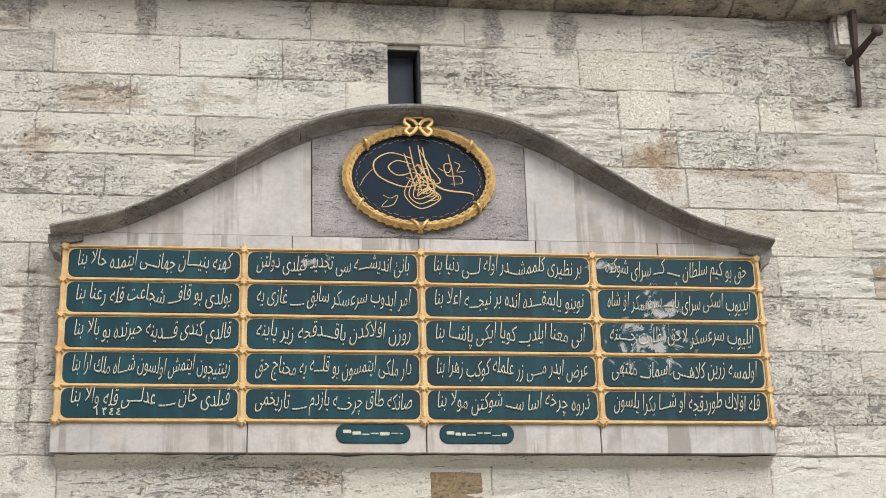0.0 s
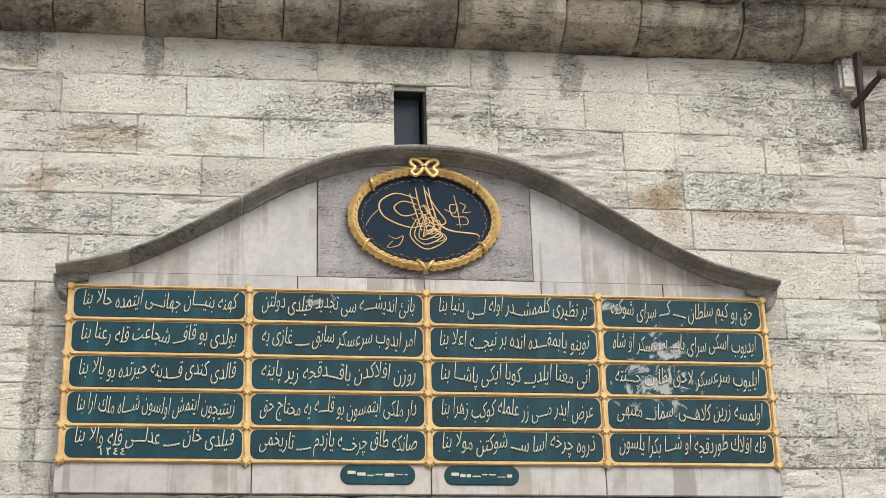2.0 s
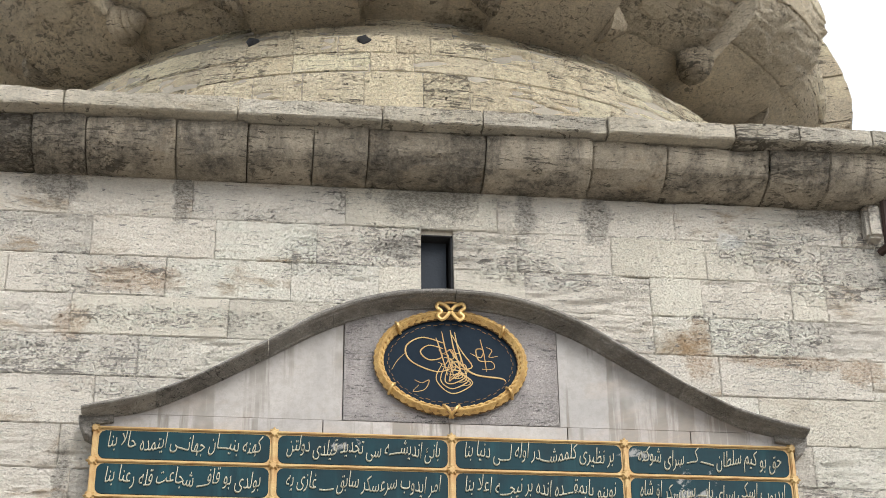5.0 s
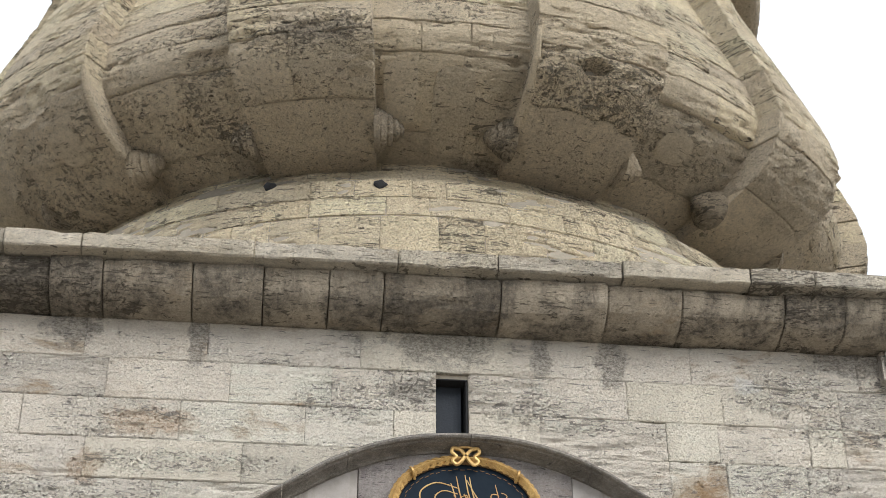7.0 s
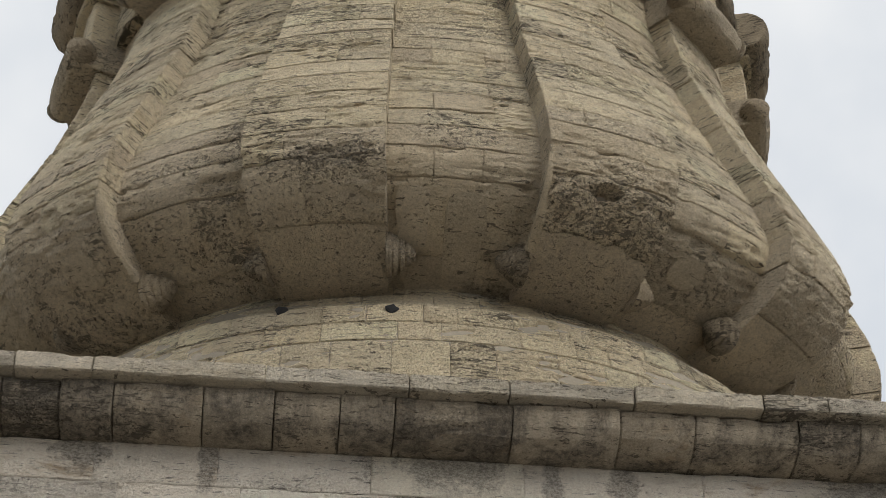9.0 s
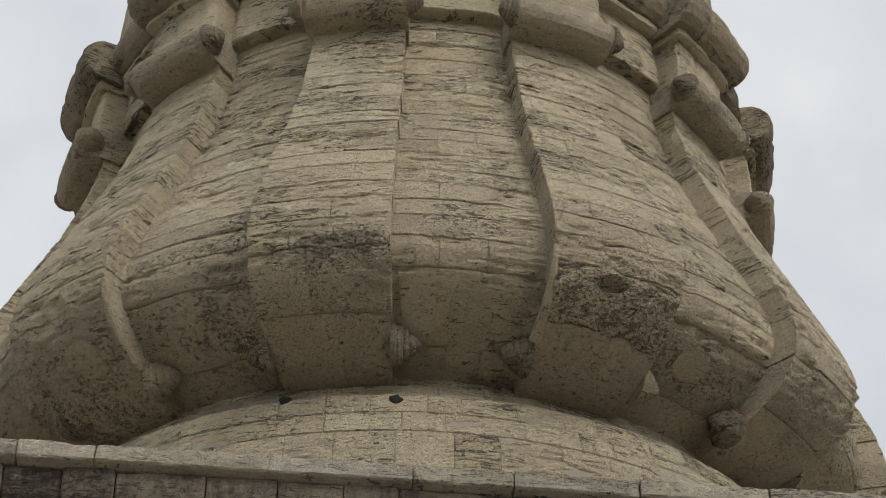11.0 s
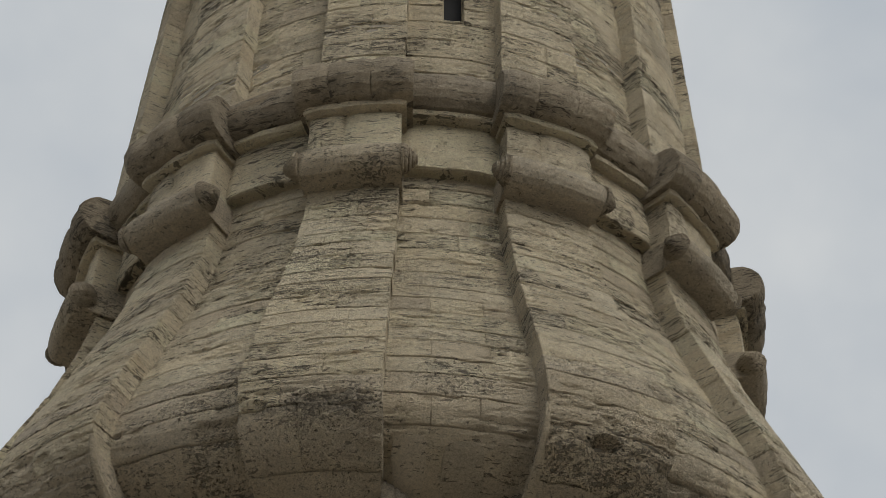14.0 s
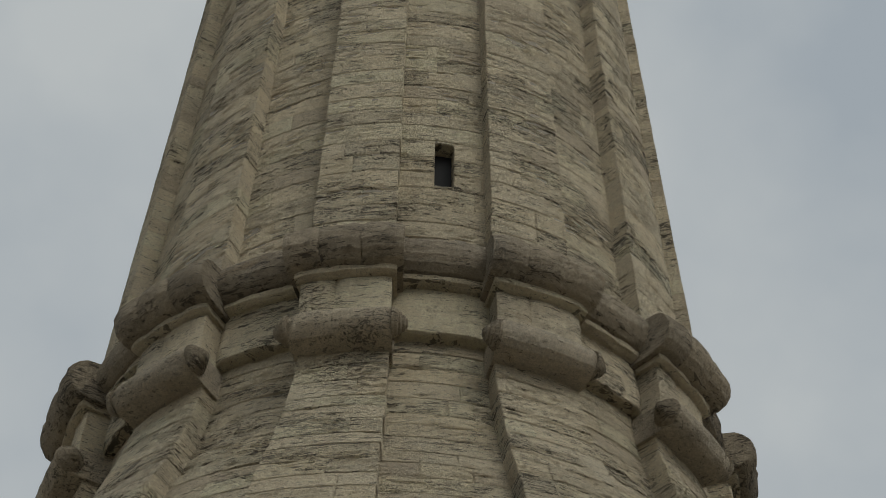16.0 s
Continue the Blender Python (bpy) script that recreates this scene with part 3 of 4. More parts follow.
def fluted_blocks(name, core, edges, rfun, rng, kmin, kmax, split, hole=None):
    """Courses of curved blocks on the ribs and in the flutes between them."""
    made = 0
    for c in range(len(edges) - 1):
        z0, z1 = edges[c], edges[c + 1]
        for k in range(kmin, kmax + 1):
            mid = PHASE - STEP * k
            for rec in (0, 1):
                hi, lo = (mid + HALF, mid - HALF) if rec == 0 else (mid - HALF, mid - STEP + HALF)
                cuts = [hi, lo]
                if rng.random() < split:
                    cuts.insert(1, hi + (lo - hi) * rng.choice((0.3, 0.42, 0.58, 0.7)))
                    if rec and rng.random() < 0.4:
                        cuts.insert(2, cuts[1] + (lo - cuts[1]) * rng.choice((0.45, 0.6)))
                spans = [(cuts[i], cuts[i + 1], z0, z1) for i in range(len(cuts) - 1)]
                if hole and rec and lo < hole[0] < hi and z1 > hole[2] and z0 < hole[3]:
                    spans = [(hi, hole[0], z0, z1), (hole[1], lo, z0, z1)]
                    if z0 < hole[2] - 0.03:
                        spans.append((hole[0], hole[1], z0, hole[2]))
                    if z1 > hole[3] + 0.03:
                        spans.append((hole[0], hole[1], hole[3], z1))
                jig = (rng.uniform(-0.1, 0.1), rng.uniform(-0.1, 0.1))
                for a, b, q0, q1 in spans:
                    ga = 0.016
                    a += (0.45 if rec else jig[0]) if a == hi else 0.0
                    b -= (0.45 if rec else jig[1]) if b == lo else 0.0
                    def place(u, v, d, a=a, b=b, q0=q0, q1=q1, rec=rec):
                        z = q0 + 0.003 + v * (q1 - q0 - 0.006)
                        phi = a - ga + u * (b - a + 2 * ga)
                        return polar(rfun(z) + d - rec * flute(z) - (spall(phi, z) if rfun is bulb_r else 0.0), phi, z)
                    depth = (0.3 if hole and rec and lo < hole[0] < hi and z1 > hole[2] - 0.1 and z0 < hole[3] + 0.1 else 0.06) if rec else flute(z0) + 0.03 + (0.2 if rfun is bulb_r and z0 < EYE + 0.58 * D else 0.0)
                    patch_block(name, place, 3, 4 if rfun is bulb_r else 2, depth, TOWER_SMOOTH if rng.random() < 0.05 or (rec and k == 0 and z0 < EYE + 0.565 * D) else STONE_CRUST if (z0 < EYE + 0.558 * D and rfun is bulb_r) or (z0 < EYE + 0.60 * D and rng.random() < 0.6) else STONE_TOWER, core, rng, 0.0035, 0.006, 1.9)
                    made += 1
    return made


def jittered(z0, z1, h, rng):
    n = max(1, round((z1 - z0) / h))
    out = [z0 + (z1 - z0) * i / n for i in range(n + 1)]
    return [z if i in (0, n) else z + rng.uniform(-0.12, 0.12) * h for i, z in enumerate(out)]


def tower_body():
    rng = random.Random(11)
    zb = lambda q: EYE + q * D
    # stepped drum under the bulb
    drum = [(0.40, 0.284), (0.47, 0.279), (0.5035, 0.2695), (0.5045, 0.2655), (0.515, 0.255), (0.532, 0.247), (0.56, 0.242)]
    n = 96
    verts, faces = [], []
    for z, r in drum:
        verts += [polar(r * D - 0.012, 360 * i / n, zb(z)) for i in range(n)]
    for i in range(len(drum) - 1):
        for j in range(n):
            k = (j + 1) % n
            faces.append((i * n + j, i * n + k, (i + 1) * n + k, (i + 1) * n + j))
    core = raw("drum", verts, faces, MORTAR, minaret)
    core.matrix_parent_inverse = OFF
    prof = [(z, r) for z, r in drum]
    def rdrum(z):
        q = (z - EYE) / D
        for (za, ra), (zc, rc) in zip(prof, prof[1:]):
            if za <= q <= zc:
                return D * (ra + (rc - ra) * (q - za) / (zc - za))
        return D * prof[-1][1]
    for z0, z1, w in ((0.445, 0.4745, 5.5), (0.4745, 0.489, 6.5), (0.489, 0.5035, 5.0), (0.5047, 0.5215, 7.0), (0.5215, 0.54, 7.0)):
        a = 75 + rng.uniform(0, 5)
        while a > -80:
            s = w * rng.uniform(0.6, 1.5)
            def place(u, v, d, a=a, s=s):
                z = zb(z0) + 0.001 + v * ((z1 - z0) * D - 0.002)
                return polar(rdrum(z) + d, a - 0.02 - u * (s - 0.04), z)
            patch_block("drum_block", place, 3, 1, 0.06, STONE_TOWER, core, rng, 0.005, 0.007, 2.1)
            a -= s
    # bulb
    zs = [zb(q) for q in (0.5245, 0.5265, 0.529, 0.533, 0.538, 0.544, 0.552, 0.562, 0.575, 0.59, 0.61, 0.63, 0.66, 0.69, 0.72, 0.75, 0.78, 0.81, 0.845)]
    core = gear_core("bulb", zs, bulb_r, MORTAR, minaret, 0.10)
    edges = [zb(q) for q in (0.5213, 0.536, 0.561, 0.579, 0.597, 0.613, 0.633, 0.649, 0.669, 0.688, 0.703, 0.723, 0.741, 0.755, 0.775, 0.794, 0.811, 0.827, 0.843)]
    nb = fluted_blocks("bulb_block", core, edges, bulb_r, rng, -3, 4, 0.6)
    # shaft
    zs = [zb(0.84), zb(0.93), zb(1.0), SLIT2[2] - 0.05, SLIT2[2] - 0.015, SLIT2[3] + 0.015, SLIT2[3] + 0.05, zb(1.2), zb(1.4), zb(1.7), zb(2.1)]
    core = gear_core("shaft", zs, shaft_r, MORTAR, minaret, 0.016, SLIT2)
    edges = jittered(zb(0.932), zb(1.72), 0.25, rng)
    ns = fluted_blocks("shaft_block", core, edges, shaft_r, rng, -2, 3, 0.55, SLIT2)


tower_body()


# ---------------------------------------------------------------- collar of the tower
def arc_mould(name, profile, hi, lo, parent, material, n=5, back=0.45, wear=1.6):
    """A moulding on an arc: profile of (r, z) swept from angle hi to lo, with closed ends and a worn face."""
    pts = profile + [(profile[-1][0] - back, profile[-1][1]), (profile[0][0] - back, profile[0][1])]
    m = len(pts)
    n = max(n, round(abs(hi - lo) * radians(1) * profile[0][0] / 0.06))
    verts, faces = [], []
    for i in range(n + 1):
        phi = hi + (lo - hi) * i / n
        for j, (r, z) in enumerate(pts):
            d = 0.0
            if j < m - 2:
                p = polar(r, phi, z)
                chip = max(0.0, noise.noise((p[0] * 5.0, p[1] * 5.0, p[2] * 7.0)) + 0.5 * noise.noise((p[0] * 15.0, p[1] * 15.0, p[2] * 21.0)) - 0.1)
                d = wear * (0.020 * chip + (0.012 if i in (0, n) else 0.0)) + worn_away(p, wear)
            verts.append(polar(r - d, phi, z))
    for i in range(n):
        for j in range(m):
            k = (j + 1) % m
            faces.append((i * m + j, i * m + k, (i + 1) * m + k, (i + 1) * m + j))
    faces.append(tuple(range(m)))
    faces.append(tuple(n * m + j for j in reversed(range(m))))
    ob = raw(name, verts, faces, material, parent)
    ob.matrix_parent_inverse = OFF
    return ob


def torus_profile(r_in, r_out, z0, z1, n=8):
    out = []
    for i in range(n + 1):
        a = -math.pi / 2 + math.pi * i / n
        out.append((r_in + (r_out - r_in) * math.cos(a) ** 0.7 if abs(math.cos(a)) > 1e-6 else r_in, (z0 + z1) / 2 + (z1 - z0) / 2 * math.sin(a)))
    return out


def lathe_bar(name, phi0, phi1, r, z, radii, parent, material, n=14, turn=1.0):
    """A roll lying along the tower's rim from phi0 to phi1, its radius stepping through radii, like a turned scroll end."""
    verts, faces = [], []
    m = len(radii)
    for i, (t, q) in enumerate(radii):
        phi = phi0 + (phi1 - phi0) * t
        for j in range(n):
            a = 2 * math.pi * j / n
            verts.append(polar(r + q * math.cos(a), phi, z + q * math.sin(a)))
    for i in range(m - 1):
        for j in range(n):
            k = (j + 1) % n
            faces.append((i * n + j, i * n + k, (i + 1) * n + k, (i + 1) * n + j))
    faces.append(tuple(range(n)))
    faces.append(tuple((m - 1) * n + j for j in reversed(range(n))))
    ob = raw(name, verts, faces, material, parent)
    ob.matrix_parent_inverse = OFF
    return ob


def scroll_end(name, phi, side, r, z, size, parent, length=2.6):
    steps = [(0.0, 1.0), (0.16, 1.02), (0.2, 0.9), (0.26, 0.92), (0.38, 0.86), (0.42, 0.7), (0.5, 0.74), (0.6, 0.66), (0.63, 0.5), (0.72, 0.53), (0.82, 0.44), (0.85, 0.3), (0.94, 0.32), (1.0, 0.18)]
    return lathe_bar(name, phi, phi + side * length, r, z, [(t, q * size) for t, q in steps], parent, STONE_ROLL)


def collar():
    zb = lambda q: EYE + q * D
    rib, rec = 0.2735 * D, (0.2725 - DEPTH) * D
    for k in range(12):
        c = PHASE - STEP * k
        hi, lo = c + HALF, c - HALF
        far = lo - STEP + 2 * HALF
        for a, b in ((hi, c + 1.5), (c + 1.44, lo)):
            arc_mould("rib_block", [(rib - 0.01, zb(0.831)), (rib, zb(0.8325)), (rib, zb(0.842)), (rib, zb(0.852)), (rib, zb(0.862)), (rib, zb(0.875)), (rib - 0.01, zb(0.8775))], a, b, minaret, STONE_TOWER, 3)
        arc_mould("lower_roll", torus_profile(rib - 0.02, rib + 0.16, zb(0.8085), zb(0.834)), hi + 0.5, lo - 0.5, minaret, STONE_CRUST, 5)
        for side, phi in ((1, hi + 0.3), (-1, lo - 0.3)):
            scroll_end("scroll", phi, side, rib + 0.04, zb(0.8205), 0.13, minaret, 2.4)
            scroll_end("foot_scroll", phi - side * 0.4, side, 0.2765 * D, zb(0.5315), 0.145, minaret, 3.4)
        arc_mould("fillet", [(rib + 0.02, zb(0.8765)), (rib + 0.07, zb(0.8775)), (rib + 0.075, zb(0.882))], hi + 0.7, lo - 0.7, minaret, STONE_TOWER)
        cuts = (hi + 1.7, c + 3.4, c - 2.6, lo - 1.7)
        for a, b in zip(cuts, cuts[1:]):
            arc_mould("upper_roll", torus_profile(rib, rib + 0.27, zb(0.8815), zb(0.9205)), a - 0.04, b + 0.04, minaret, STONE_ROLL, 3)
        arc_mould("flute_block", [(rec - 0.03, zb(0.8385)), (rec - 0.01, zb(0.8395)), (rec - 0.005, zb(0.848)), (rec - 0.01, zb(0.862)), (rec - 0.015, zb(0.876)), (rec - 0.02, zb(0.89))], lo, far, minaret, STONE_TOWER)
        arc_mould("flute_fillet", [(rec + 0.03, zb(0.885)), (rec + 0.08, zb(0.8865)), (rec + 0.085, zb(0.891))], lo, far, minaret, STONE_TOWER)
        arc_mould("flute_roll", torus_profile(rec, rec + 0.22, zb(0.891), zb(0.929)), lo, far, minaret, STONE_ROLL)


collar()
# added near-black plate, its colour gives the shade of the slit's depth
arc_mould("slit_dark_plate", [(shaft_r(SLIT2[2]) - flute(SLIT2[2]) - 0.16, SLIT2[2] - 0.015), (shaft_r(SLIT2[2]) - flute(SLIT2[2]) - 0.16, SLIT2[3] + 0.015)], SLIT2[0] + 1.5, SLIT2[1] - 1.5, minaret, DARK, 3, 0.1, 0.0)["label"] = "near-black plate painted as the shade behind the slit"


def plaster_patches():
    """Rounded cement repairs in the flutes and on the underside of the belly."""
    rng = random.Random(21)
    for hi, lo, q0, q1, rec in ((1.6, -2.3, 0.537, 0.557, 1), (-3.9, -8.6, 0.530, 0.5555, 1), (-31.5, -36.0, 0.541, 0.5515, 1), (39.5, 35.5, 0.533, 0.545, 0)):
        def place(u, v, d, hi=hi, lo=lo, q0=q0, q1=q1, rec=rec):
            a, b = 2 * u - 1, 2 * v - 1
            a, b = a * math.sqrt(1 - 0.30 * b * b), b * math.sqrt(1 - 0.30 * a * a)
            phi, z = (hi + lo) / 2 + (lo - hi) / 2 * a + 0.3 * noise.noise((u * 3, v * 3, hi)), EYE + D * ((q0 + q1) / 2 + (q1 - q0) / 2 * b)
            return polar(bulb_r(z) + 0.012 + d * 1.6 - rec * flute(z), phi, z)
        patch_block("plaster_patch", place, 10, 10, 0.09, PLASTER, minaret, rng, 0.006, 0.006).matrix_parent_inverse = OFF


plaster_patches()

# ---------------------------------------------------------------- inscription tablet
PF = 0.987 * U
TX0, TX1, TZ0, TZ1 = -0.1092 * PF, 0.3608 * PF, EYE + 0.2520 * PF, EYE + 0.3708 * PF
XC = 0.1262 * PF
K = U / 7.5
LOW = [(0.0, 3.443), (0.3, 3.413), (0.62, 3.305), (0.92, 3.135), (1.2, 2.975), (1.48, 2.84), (1.75, 2.772)]
TOP = [(0.0, 3.509), (0.303, 3.479), (0.627, 3.372), (0.93, 3.187), (1.213, 3.013), (1.476, 2.894), (1.817, 2.806)]
tablet = empty("inscription_tablet", (XC, U, TZ0))
tagged(tablet, "marble tablet with green gilt-framed verse panels and ogee pediment", "inscription")
T_OFF = tablet.matrix_basis.inverted()


def on_tablet(ob):
    ob.matrix_parent_inverse = T_OFF
    return ob


def low_z(x):
    return EYE + K * curve_at(LOW, abs(x - XC) / K)


def top_z(x):
    return EYE + K * curve_at(TOP, abs(x - XC) / K)


def prism(outline, y0, y1, chamfer=0.0):
    """A slab from an outline of (x, z), front at y0, back at y1."""
    bm = bmesh.new()
    f = bm.faces.new([bm.verts.new((x, y1, z)) for x, z in outline])
    r = bmesh.ops.extrude_face_region(bm, geom=[f])
    vs = [e for e in r["geom"] if isinstance(e, bmesh.types.BMVert)]
    for v in vs:
        v.co.y = y0
    if chamfer:
        front = [e for e in bm.edges if all(abs(v.co.y - y0) < 1e-6 for v in e.verts)]
        bmesh.ops.bevel(bm, geom=front, offset=chamfer, segments=1, affect="EDGES")
    return bm


def tablet_slabs():
    g = 0.002
    base0 = EYE + 0.2328 * PF
    xs = [TX0 - 0.012, 0.012 * PF, 0.127 * PF, 0.242 * PF, TX1 + 0.003]
    for a, b in zip(xs, xs[1:]):
        on_tablet(part("base_slab", prism([(a + g, base0), (b - g, base0), (b - g, TZ0 + 0.004), (a + g, TZ0 + 0.004)], PF + 0.004, U + 0.02, 0.003), MARBLE, tablet))
    swept_block("mortar_fillet", TX0 + 0.01, TX1 - 0.01, [(U - 0.005, base0 - 0.06), (U - 0.03, base0 - 0.045), (PF + 0.02, base0 - 0.003)], U + 0.03, STONE_SMOOTH, tablet, random.Random(6)).matrix_parent_inverse = T_OFF
    cuts = [TX0 + 0.02, 0.053 * PF, 0.2 * PF, TX1 - 0.02]
    strip = TZ1 + 0.075
    for i, (a, b) in enumerate(zip(cuts, cuts[1:])):
        n = 18
        up = [(a + g + (b - a - 2 * g) * q / n, low_z(a + (b - a) * q / n) + 0.01) for q in range(n + 1)]
        up = [(x, max(z, strip + 0.003)) for x, z in up]
        on_tablet(part("pediment_slab", prism([(b - g, strip), (a + g, strip)] + up, PF + (0.0 if i == 1 else 0.008), U + 0.02, 0.002), (MARBLE, SLAB_GREY, MARBLE)[i], tablet))
    lo, hi = TX0, TX1
    xs = [lo, 0.04 * PF, 0.125 * PF, 0.205 * PF, 0.29 * PF, hi]
    for a, b in zip(xs, xs[1:]):
        on_tablet(part("marble_strip", prism([(a + g, TZ1 - 0.004), (b - g, TZ1 - 0.004), (b - g, strip - g), (a + g, strip - g)], PF + 0.002, U + 0.02, 0.002), MARBLE, tablet))


tablet_slabs()


def pediment_moulding():
    """The ogee hood: a cyma profile carried along the curve, in separate stones."""
    yf = 0.9707 * U
    cuts = [-1.80, -1.45, -0.92, -0.60 + 0.0, 0.02, 0.63, 1.17, 1.42, 1.80]
    for a, b in zip(cuts, cuts[1:]):
        bm = bmesh.new()
        n = max(4, int((b - a) / 0.07))
        rings = []
        for i in range(n + 1):
            x = XC + K * (a + 0.0016 + (b - a - 0.0032) * i / n)
            zl, zt = low_z(x), top_z(x)
            h = zt - zl
            sink = 0.006 if i in (0, n) else 0.0
            pts = [(PF + 0.02, zl - 0.004), (PF - 0.012 + sink, zl), (PF - 0.02 + sink, zl + h * 0.16), (PF - 0.045 + sink, zl + h * 0.30), (yf + 0.035 + sink, zl + h * 0.42), (yf + 0.03 + sink, zl + h * 0.52),
                   (yf + 0.008 + sink, zl + h * 0.58), (yf + sink, zl + h * 0.72), (yf + 0.004 + sink, zl + h * 0.92), (yf + 0.016 + sink, zt), (U + 0.01, zt + 0.03), (U + 0.01, zl - 0.004)]
            rings.append([bm.verts.new((x, y, z)) for y, z in pts])
        m = len(rings[0])
        for i in range(n):
            for j in range(m):
                k = (j + 1) % m
                bm.faces.new((rings[i][j], rings[i][k], rings[i + 1][k], rings[i + 1][j]))
        bm.faces.new(rings[0])
        bm.faces.new(list(reversed(rings[-1])))
        on_tablet(part("hood_stone", bm, HOOD, tablet, "dark weathered marble hood stone"))


pediment_moulding()


def hood_returns():
    """The console under each end of the hood."""
    for side, x in ((-1, TX0), (1, TX1)):
        z = low_z(x)
        out = [(x + side * 0.005, z - 0.10), (x + side * 0.05, z - 0.075), (x + side * 0.075, z - 0.02), (x + side * 0.078, z + 0.02), (x - side * 0.1, z + 0.03), (x - side * 0.1, z - 0.012), (x + side * 0.004, z - 0.03)]
        on_tablet(part("hood_return", prism(out, PF - 0.03, U + 0.02, 0.008), HOOD, tablet))


hood_returns()


def rounded(x0, x1, z0, z1, r, n=5):
    out = []
    for cx, cz, a0 in ((x1 - r, z1 - r, 0), (x0 + r, z1 - r, 90), (x0 + r, z0 + r, 180), (x1 - r, z0 + r, 270)):
        out += [(cx + r * math.cos(radians(a0 + 90 * i / n)), cz + r * math.sin(radians(a0 + 90 * i / n))) for i in range(n + 1)]
    return out


SHAPES = {"ا": (0xFE8D, 2), "آ": (0xFE81, 2), "ب": (0xFE8F, 4), "ت": (0xFE95, 4), "ج": (0xFE9D, 4), "ح": (0xFEA1, 4), "خ": (0xFEA5, 4), "د": (0xFEA9, 2), "ذ": (0xFEAB, 2),
          "ر": (0xFEAD, 2), "ز": (0xFEAF, 2), "س": (0xFEB1, 4), "ش": (0xFEB5, 4), "ص": (0xFEB9, 4), "ض": (0xFEBD, 4), "ط": (0xFEC1, 4), "ظ": (0xFEC5, 4), "ع": (0xFEC9, 4), "غ": (0xFECD, 4),
          "ف": (0xFED1, 4), "ق": (0xFED5, 4), "ك": (0xFED9, 4), "ل": (0xFEDD, 4), "م": (0xFEE1, 4), "ن": (0xFEE5, 4), "ه": (0xFEE9, 4), "و": (0xFEED, 2), "ى": (0xFEEF, 2), "ي": (0xFEF1, 4),
          "ئ": (0xFE89, 4), "پ": (0xFB56, 4), "چ": (0xFB7A, 4)}
STRETCH = chr(0x640)


def shaped(text):
    """Joined Arabic letter forms, in the order in which they stand from left to right."""
    out, i = [], 0
    joins_on = lambda c: c == STRETCH or (c in SHAPES and SHAPES[c][1] == 4)
    takes = lambda c: c == STRETCH or c in SHAPES
    while i < len(text):
        c = text[i]
        before = i > 0 and joins_on(text[i - 1]) and takes(c)
        if c == "ل" and i + 1 < len(text) and text[i + 1] == "ا":
            out.append(chr(0xFEFC if before else 0xFEFB))
            i += 2
            continue
        if c in SHAPES:
            base, n = SHAPES[c]
            after = n == 4 and i + 1 < len(text) and takes(text[i + 1])
            out.append(chr(base + (3 if before and after else 1 if before else 2 if after else 0)))
        else:
            out.append(c)
        i += 1
    return "".join(reversed(out))


def lettering(text, x0, x1, base, size, y, parent, material, slant=-0.12, thick=0.005, name="lettering", bold=0.006):
    cu = bpy.data.curves.new("verse", "FONT")
    cu.body, cu.resolution_u, cu.offset, cu.extrude = text, 2, bold, 0.0
    ob = new("verse", cu)
    me = bpy.data.meshes.new_from_object(ob.evaluated_get(bpy.context.evaluated_depsgraph_get()))
    bpy.data.objects.remove(ob)
    bpy.data.curves.remove(cu)
    bm = bmesh.new()
    bm.from_mesh(me)
    bpy.data.meshes.remove(me)
    r = bmesh.ops.extrude_face_region(bm, geom=list(bm.faces))
    lo, hi = min(v.co.x for v in bm.verts), max(v.co.x for v in bm.verts)
    kx = (x1 - x0) / (hi - lo)
    top = {e for e in r["geom"] if isinstance(e, bmesh.types.BMVert)}
    for v in bm.verts:
        u = (v.co.x - lo) * kx
        v.co = Vector((x0 + u - slant * v.co.y * size, y - (thick if v in top else 0.0), base + v.co.y * size + 0.012 * math.sin((u / (x1 - x0)) * 19.0)))
    return part(name, bm, material, parent)


VERSES = [
    ["كهنه بنيـــان جهانـــى ايتمده حالا بنا", "بانئ انديشــــه سى تجديد قيلدى دولتن", "بر نظيرى كلممشـــدر اوله لـــى دنيا بنا", "حق بو كيم سلطان ـــــ كـــ سراى شوكته"],
    ["بولدى بو قافـــ شجاعت قله رعنا بنا", "امر ايدوب سرعسكر سابق ـــــ غازى يه", "نوبنو يابمقـــده انده بر نيجـــه اعلا بنا", "ايديوب اسكى سراى بابـــ سرعسكر او شاه"],
    ["قالدى كندى قـــدينه حيرتده بو بالا بنا", "روزن افلاكدن باقـــدقجه زير پاينه", "آنى معنا ايلديـــ كويا ايكى پاشــا بنا", "ايليوب سرعسكر لاحق نظارت چـــنته"],
    ["زينتيچون ايتمش اولسون شـــاه ملك آرا بنا", "دار ملكى ايتمسون بو قلـــه يه محتاج حق", "عرض ايدر مـــى زر علمله كوكب زهرا بنا", "اولمسه زرين كلاهـــى آسمانـــ منتهى"],
    ["قيلدى خان ـــــ عدلـــى قله والا بنا", "صانكه طاق چرخـــه يازدم ـــــ تاريخمى", "ذروه چرخه اسا ســـ شوكتن مولا بنا", "قله افلاك طوردقجه او شـــا بكرا يلسون"],
]


DATED = []


